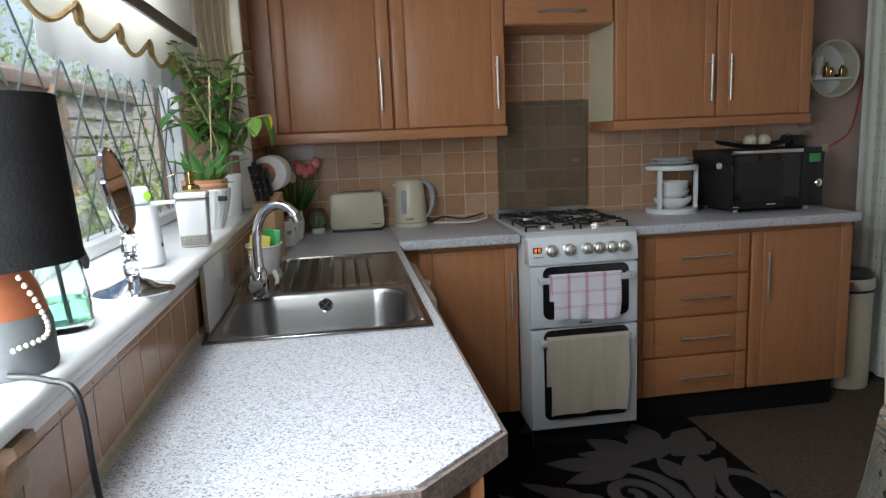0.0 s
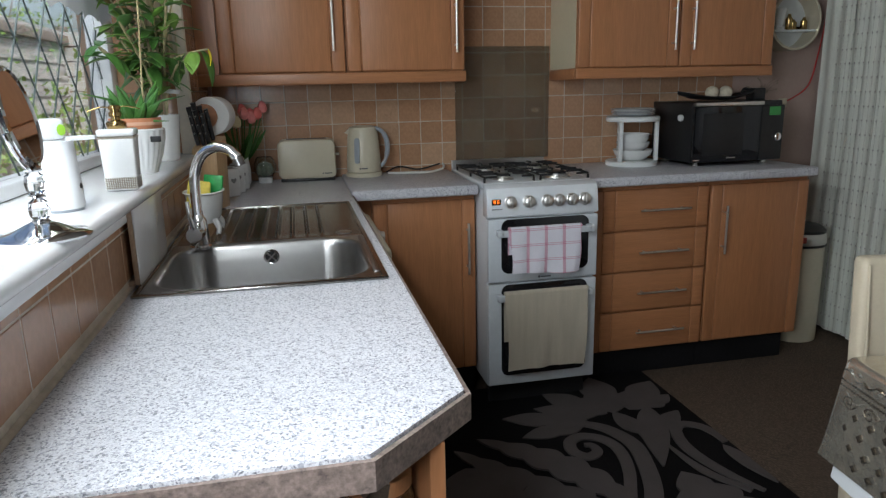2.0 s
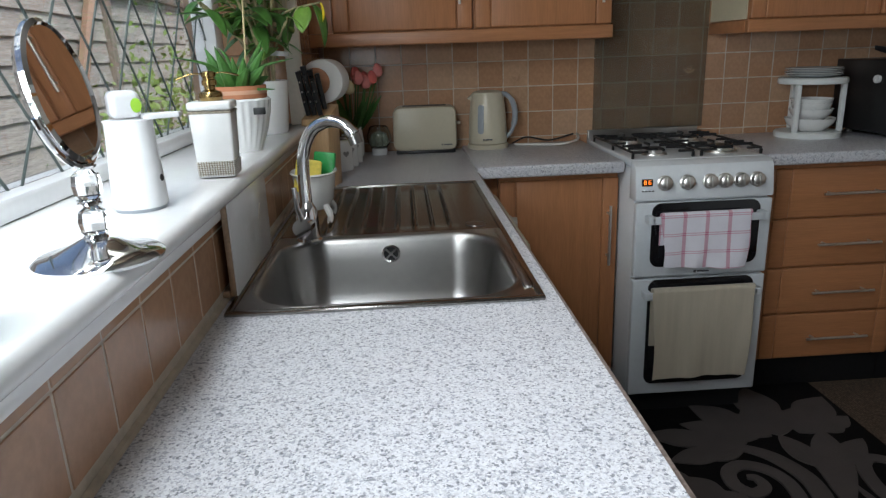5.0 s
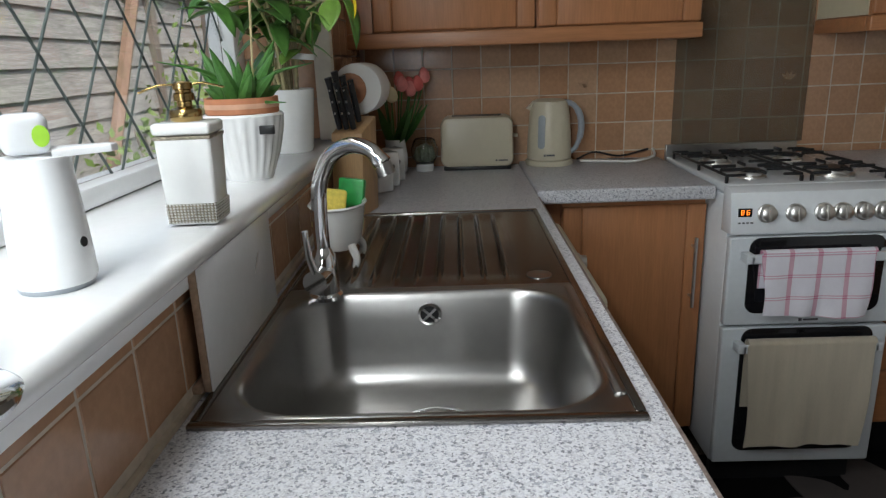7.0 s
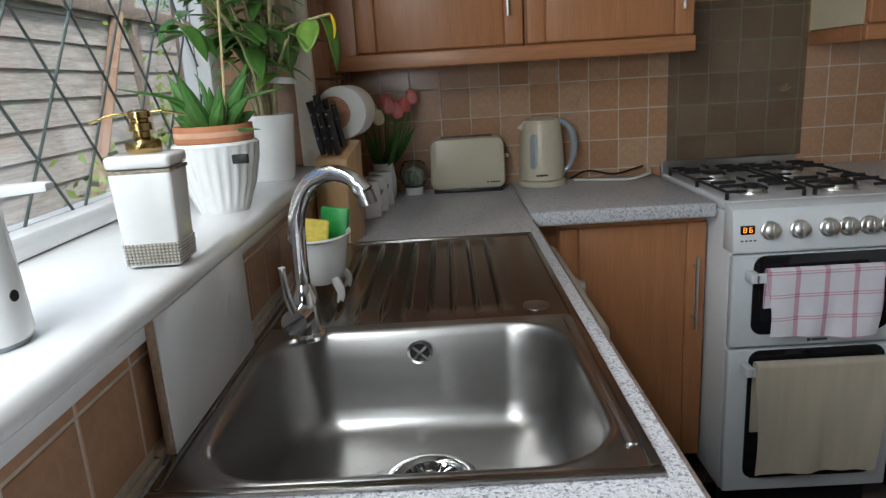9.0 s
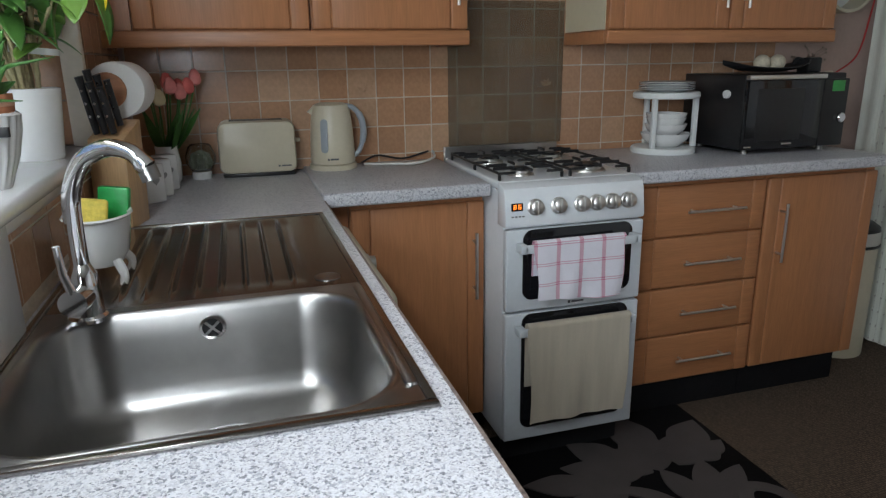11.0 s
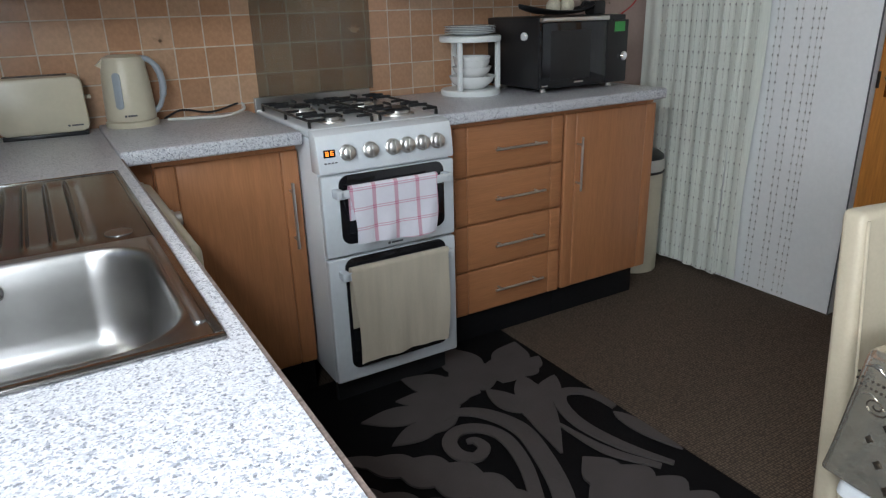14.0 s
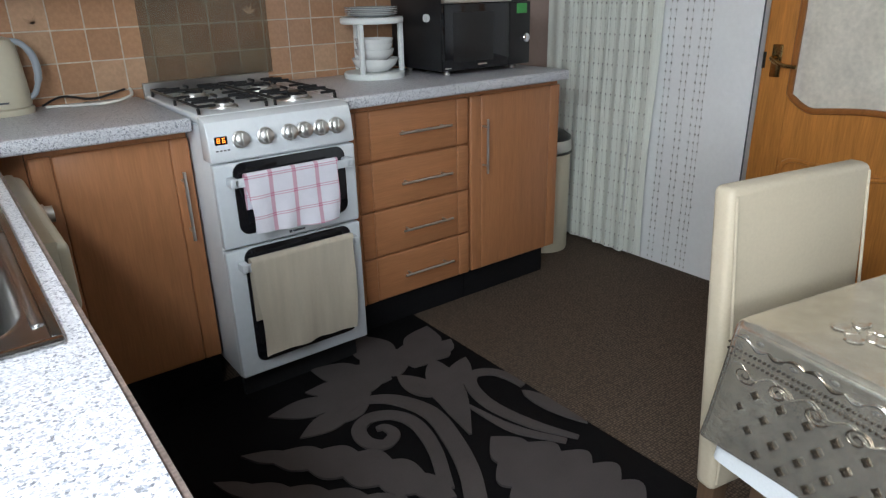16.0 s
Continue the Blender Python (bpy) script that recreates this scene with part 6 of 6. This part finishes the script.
part("rail", block(-0.017, 0.017, 0.116, W - 0.116, 0.008, 0.2, 0.003), PINE, dr)
part("rail", block(-0.017, 0.017, 0.116, W - 0.116, 1.9, H, 0.003), PINE, dr)
def scoop(u):
    """Height of the pane's lower edge: dips from raised corners to a flat, slightly lifted middle."""
    e = min(u, 1 - u)
    return 0.79 + 0.06 * max(0.0, 1 - e / 0.16) ** 1.6 + 0.012 * math.cos(2 * math.pi * (u - 0.5))


arch = [(0.116, 0.6), (W - 0.116, 0.6)] + [(W - 0.116 - (W - 0.232) * k / 32, scoop(k / 32)) for k in range(33)]
m = Matrix.Rotation(radians(90), 4, "Z") @ Matrix.Rotation(radians(90), 4, "X")
part("mid_rail", prism(arch, -0.0165, 0.0165, 0.003, m=m), PINE, dr)
part("pane", block(-0.003, 0.003, 0.116, W - 0.116, 0.75, 1.9), FROST, dr, "frosted glass pane")
edge = [(-0.016, 0.122, 1.89)] + [(-0.016, 0.122 + (W - 0.244) * k / 32, scoop(k / 32) + 0.006) for k in range(33)] + [(-0.016, W - 0.122, 1.89)]
part("glazing_bead", tube(edge, 0.012, 8), wood("dark_pine_bead", (0.3, 0.11, 0.03), "z", rough=0.3), dr, "darker moulded bead round the pane")
part("panel", block(-0.008, 0.008, 0.116, W - 0.116, 0.2, 0.6), PINE, dr)
part("panel_moulding", tube(curve_points([(-0.016, W - 0.13, 0.24), (-0.016, W - 0.13, 0.56), (-0.016, W * 0.7, 0.595), (-0.016, W / 2, 0.575), (-0.016, W * 0.3, 0.595), (-0.016, 0.13, 0.56), (-0.016, 0.13, 0.24)], 6), 0.009, 8), PINE, dr)
ha = part("door_handle", block(-0.024, -0.0185, W - 0.075, W - 0.035, 0.9, 1.02, 0.003), BRASS, dr, "brass lever handle on a plate")
part("lever", tube(curve_points([(-0.03, W - 0.055, 0.975), (-0.06, W - 0.055, 0.97), (-0.06, W - 0.1, 0.95), (-0.055, W - 0.15, 0.945)], 5), 0.008, 10), BRASS, ha)
part("strike", block(-0.021, -0.018, W - 0.012, W - 0.001, 0.93, 0.99), BLACK_PLASTIC, dr)
# Dark strip added as the shadow line between wall and door.
setting("jamb_shadow_strip", block(RIGHT_X - 0.004, RIGHT_X - 0.001, 2.655, 2.66, 0, 2.05), DARK_STEEL, "thin dark strip standing in for the shadow at the door jamb", "trim")
bn = thing("waste_bin", (2.83, 3.53, 0), "cream cylindrical waste bin with black and steel lid", "bin")
part("drum", lathe([(0, 0.0), (0.118, 0.0), (0.12, 0.01), (0.12, 0.5), (0.117, 0.505)], 40), CREAM_PLASTIC, bn)
part("rim", lathe([(0.121, 0.488), (0.126, 0.49), (0.126, 0.499), (0.121, 0.5)], 40), BLACK_PLASTIC, bn, "black rim")
part("badge", block(-0.075, -0.045, -0.113, -0.1, 0.515, 0.545, 0.002), material("red_label", (0.45, 0.05, 0.04), 0.4), bn, "small red label")
part("lid_band", lathe([(0.122, 0.5), (0.124, 0.505), (0.124, 0.55), (0.12, 0.556)], 40), STEEL_HANDLE, bn, "steel lid band")
part("lid", lathe([(0.12, 0.556), (0.118, 0.57), (0.09, 0.59), (0.02, 0.6), (0, 0.6)], 40), BLACK_PLASTIC, bn, "black domed lid")

# Round wall shelf and the red cable on the pink wall
rs = thing("round_shelf", (2.812, WALL_Y, 1.575), "round white wall shelf with a small white ornament", "shelf")
m = Matrix.Rotation(radians(90), 4, "X")
part("ring", lathe([(0.128, 0.0), (0.14, 0.0), (0.14, 0.1), (0.128, 0.1), (0.128, 0.0)], 48, m=m), CREAM_PLASTIC, rs)
part("back", lathe([(0.128, 0.004), (0, 0.004)], 48, m=m), RACK, rs)
part("shelf", block(-0.12, 0.12, -0.095, -0.004, -0.052, -0.042, 0.002), RACK, rs)
tagged(part("ornament_house", lathe([(0, 0), (0.03, 0), (0.03, 0.015), (0.02, 0.02), (0.03, 0.06), (0.034, 0.1), (0.0, 0.104)], 20), WHITE_CERAMIC), "small white ornament standing on the round shelf", "ornament").matrix_world = pose(2.75, WALL_Y - 0.05, 1.5335)
tagged(part("trinket", block(-0.05, 0.05, -0.015, 0.015, 0, 0.018, 0.004), BRASS), "little brass trinket lying on the round shelf", "ornament").matrix_world = pose(2.84, WALL_Y - 0.028, 1.5335)
for cx, ch in ((2.8, 0.075), (2.825, 0.05), (2.885, 0.06)):
    c = tagged(part("candle_jar", lathe([(0, 0), (0.014, 0), (0.016, 0.004), (0.016, ch * 0.7), (0.01, ch * 0.8), (0.006, ch), (0, ch)], 18), BRASS), "small brass candle jar on the round shelf", "ornament", group="jars on the shelf")
    c.matrix_world = pose(cx, WALL_Y - 0.06, 1.5335)
tagged(part("red_cable", tube(curve_points([(3.068, 3.755, 2.2), (3.068, 3.762, 1.78), (3.058, 3.763, 1.61), (3.036, 3.763, 1.44), (2.995, 3.763, 1.27), (2.9, 3.763, 1.2), (2.86, 3.762, 1.19)], 10), 0.0034, 8), material("red_cable", (0.5, 0.04, 0.04), 0.4)), "red cable trailing down the wall", "cable")
sk = thing("wall_socket", (2.85, WALL_Y, 1.18), "small white wall socket below the cable", "socket")
part("plate", block(-0.022, 0.022, -0.012, -0.001, -0.022, 0.022, 0.004), CREAM_PLASTIC, sk)
tw = thing("twig_ornament", (2.69, 3.71, TOPZ - 0.285), "wiry twig ornament behind the microwave", "ornament")
bm = bmesh.new()
rnd = random.Random(5)
for k in range(14):
    a = rnd.uniform(0.4, 2.7)
    l2 = rnd.uniform(0.05, 0.12)
    tube([(0, 0, 0.3), (l2 * 0.5 * math.cos(a), rnd.uniform(-0.01, 0.01), 0.3 + l2 * 0.6 * math.sin(a)), (l2 * math.cos(a), 0, 0.3 + 0.8 * l2 * math.sin(a))], 0.0012, 5, bm)
    lathe([(0.0005, -0.005), (0.005, 0), (0.0005, 0.005)], 6, bm, Matrix.Translation((l2 * math.cos(a), 0, 0.3 + 0.8 * l2 * math.sin(a))))
part("twig", bm, material("dry_twig", (0.3, 0.24, 0.2), 0.8), tw)
part("bottle", lathe([(0, 0), (0.02, 0), (0.022, 0.01), (0.022, 0.22), (0.009, 0.27), (0.009, 0.31)], 20), DARK_STEEL, tw)

# ---- outside the window ----
FENCE = wood("weathered_fence_board", (0.36, 0.355, 0.35), "y", rough=0.85, contrast=0.45)
POST = wood("dark_post", (0.22, 0.19, 0.17), "z", rough=0.85, contrast=0.4)
setting("ground", block(-60, -0.28, -40, 60, -0.4, -0.2), material("garden_ground", (0.16, 0.15, 0.13), 0.95, vary=0.3, scale=2, bump=0.5), "grey garden ground outside the window", "ground")
fe = thing("fence", (-1.75, 0, -0.2), "weathered grey overlapping board fence", "fence")
for sec in range(6):
    ya = -1.2 + 1.85 * sec
    for k in range(14):
        b = block(-0.012, 0.004, ya + 0.05, ya + 1.8, 0, 0.165, 0.002, 1)
        for v in b.verts:
            v.co.x += 0.018 * (0.165 - v.co.z) / 0.165
            v.co.z += 0.006 * math.sin(v.co.y * 2 + k)
        o = part("board", b, FENCE, fe)
        o.matrix_basis = Matrix.Translation((0, 0, 0.02 + 0.148 * k))
    part("post", block(-0.04, 0.05, ya - 0.045, ya + 0.045, 0, 2.15, 0.004), POST, fe)
part("prop", tube([(0.1, 4.65, 0.0), (0.06, 5.95, 2.0)], 0.04, 6), wood("raw_timber", (0.3, 0.2, 0.15), "z", rough=0.8), fe, "orange-brown timber prop")
part("rail", block(0.03, 0.07, -1.2, 9.9, 1.98, 2.06, 0.004), POST, fe)
PALE_FENCE = wood("pale_painted_board", (0.6, 0.62, 0.6), "x", rough=0.8, contrast=0.25)
fe2 = thing("garden_wall", (-0.9, 8.0, -0.2), "grey slatted fence closing the garden", "fence")
for k in range(15):
    part("board", block(-0.85, 1.6, 0, 0.02, 0.14 * k + 0.01, 0.14 * k + 0.135, 0.003, 1), PALE_FENCE, fe2)


def shrub(at, size, n, seed, label):
    """A bush: forked stems and many small leaf clumps with gaps."""
    s = thing("shrub", at, label, "shrub")
    rnd = random.Random(seed)
    bm, lf = bmesh.new(), bmesh.new()
    tips = []
    for k in range(9):
        a = k * 2.4
        p = [Vector((0, 0, 0)), Vector((0.2 * size * math.cos(a), 0.2 * size * math.sin(a), 0.5 * size)), Vector((rnd.uniform(0.3, 0.5) * size * math.cos(a), rnd.uniform(0.3, 0.5) * size * math.sin(a), rnd.uniform(0.7, 1.05) * size))]
        tube(p, [0.03, 0.018, 0.006], 5, bm)
        tips += [p[1].lerp(p[2], q / 4) for q in range(5)]
    part("stems", bm, POST, s, kind="stuff")
    verts, faces = [], []
    for k in range(n):
        c = tips[rnd.randrange(len(tips))] + Vector((rnd.gauss(0, 0.13), rnd.gauss(0, 0.13), rnd.gauss(0, 0.13))) * size
        u = Vector((rnd.gauss(0, 1), rnd.gauss(0, 1), rnd.gauss(0, 1))).normalized()
        w = u.orthogonal().normalized()
        ln = rnd.uniform(0.04, 0.08)
        i = len(verts)
        verts += [c, c + u * ln * 0.5 + w * ln * 0.25, c + u * ln, c + u * ln * 0.5 - w * ln * 0.25]
        faces.append((i, i + 1, i + 2, i + 3))
    me = bpy.data.meshes.new("leaves")
    me.from_pydata(verts, [], faces)
    me.materials.append(SHRUB)
    o = tagged(new("leaves", me), kind="stuff")
    o.parent = s


SHRUB = material("shrub_leaf", (0.17, 0.28, 0.07), 0.5, vary=0.4, scale=4, bump=0.0)
shrub((-1.2, 6.6, -0.2), 1.5, 2500, 2, "dark green garden shrub beside the fence")
shrub((-1.35, 5.4, -0.2), 1.1, 1500, 5, "low green garden shrub beside the fence")
shrub((-3.6, 6.4, -0.2), 3.2, 5000, 7, "tall light green shrub behind the fence")
shrub((-3.4, 9.0, -0.2), 3.0, 4000, 9, "tall light green bush behind the fence")
setting("house_far", block(-14, -9, -12, 16, -0.2, 1.6), material("far_brick", (0.3, 0.24, 0.2), 0.9, vary=0.2), "low wall far beyond the garden", "backdrop")

# ---- splashback and wall tiles ----
SMOKE = material("smoked_glass", (0.64, 0.61, 0.52), 0.08, vary=0.05, bump=0.0, trans=0.92, ior=1.35)
sb = thing("splashback", (1.34, WALL_Y - 0.013, 1.21), "smoked glass splashback behind the cooker", "splashback")
part("glass", block(-0.228, 0.226, -0.006, 0.0, -0.25, 0.262, 0.001), SMOKE, sb)
setting("grout_north", block(0.045, 2.52, WALL_Y - 0.0105, WALL_Y - 0.001, 0.88, 1.95), GROUT, "pale grout bed of the wall tiles", "grout")
setting("grout_west", block(WALL_X + 0.001, WALL_X + 0.0092, 1.2, WALL_Y - 0.013, 0.915, SILL_Z - 0.052), GROUT, "pale grout bed of the window wall tiles", "grout")


def tile_mesh(name, w, h, mat):
    b = block(0, w, -0.007, 0, 0, h, 0.0012, 1)
    me = bpy.data.meshes.new(name)
    b.to_mesh(me)
    b.free()
    me.materials.append(mat)
    return me


def tile(me, parent, m):
    o = new("tile", me)
    o.parent = parent
    o.matrix_basis = m
    return o


rnd = random.Random(2)
full, pale = tile_mesh("tile", 0.096, 0.096, TILE), tile_mesh("tile", 0.096, 0.096, TILE_PALE)
cut_row = tile_mesh("tile", 0.0965, 0.068, TILE)
for i in range(-2, 23):
    x = 0.248 + 0.1 * i + 0.002
    if x < 0.04:
        continue
    rows = list(range(-1, 4))
    if 1.05 < x < 1.57:
        rows = list(range(-1, 9))
    for j in rows:
        z = 1.047 + 0.1 * (j - 1)
        if x > 2.5:
            continue
        tile(pale if rnd.random() < 0.3 else full, wall_back, pose(x, WALL_Y - 0.0045 + rnd.uniform(-0.0004, 0.0004), z, rnd.uniform(-0.25, 0.25), 0, rnd.uniform(-0.25, 0.25)))
cut_top = tile_mesh("tile", 0.0965, 0.0145, TILE)
for k in range(26):
    y = 1.254 + 0.1 * k
    if y > 3.68:
        break
    tile(full, wall_west, pose(WALL_X + 0.0032, y + 0.002, 0.93, 0, 0, 90))
    tile(cut_top, wall_west, pose(WALL_X + 0.0032, y + 0.002, 1.029, 0, 0, 90))
for k in range(6):
    for j in range(8):
        y = 3.108 + 0.1 * k
        if y < 3.68 and k > 0 or j > 9:
            tile(full, wall_west, pose(WALL_X + 0.0032, y, 1.1 + 0.1 * j if j else 1.1, 0, 0, 90))
for k in range(2):
    for j in range(5):
        tile(full, wall_west, pose(-0.165 + 0.0985 * k, WIN_Y1 - 0.0005, SILL_Z + 0.003 + 0.1 * j))
tagged(part("sealant", tube([(0.04, 1.34, ARM_TOP + 0.002), (0.04, 3.75, ARM_TOP + 0.002)], 0.006, 8), GROUT), "cream sealant bead between worktop and tiles", "sealant", kind="structure")
# sprig reliefs on a few tiles
for x, z in ((0.806, 1.175), (1.3, 1.78), (1.5, 1.18), (1.2, 1.68)):
    sp = thing("sprig_relief", (x, WALL_Y - 0.012, z), "pale leaf sprig printed on a tile", "tile motif")
    for a in (-50, -15, 20, 55):
        part("leaf", prism(leaf_outline((0, 0), (0.032 * math.sin(radians(a)), 0.032 * math.cos(radians(a))), 0.005), 0, 0.0014, m=Matrix.Translation((0, 0, -0.01)) @ Matrix.Rotation(radians(90), 4, "X")), TILE_PALE, sp)
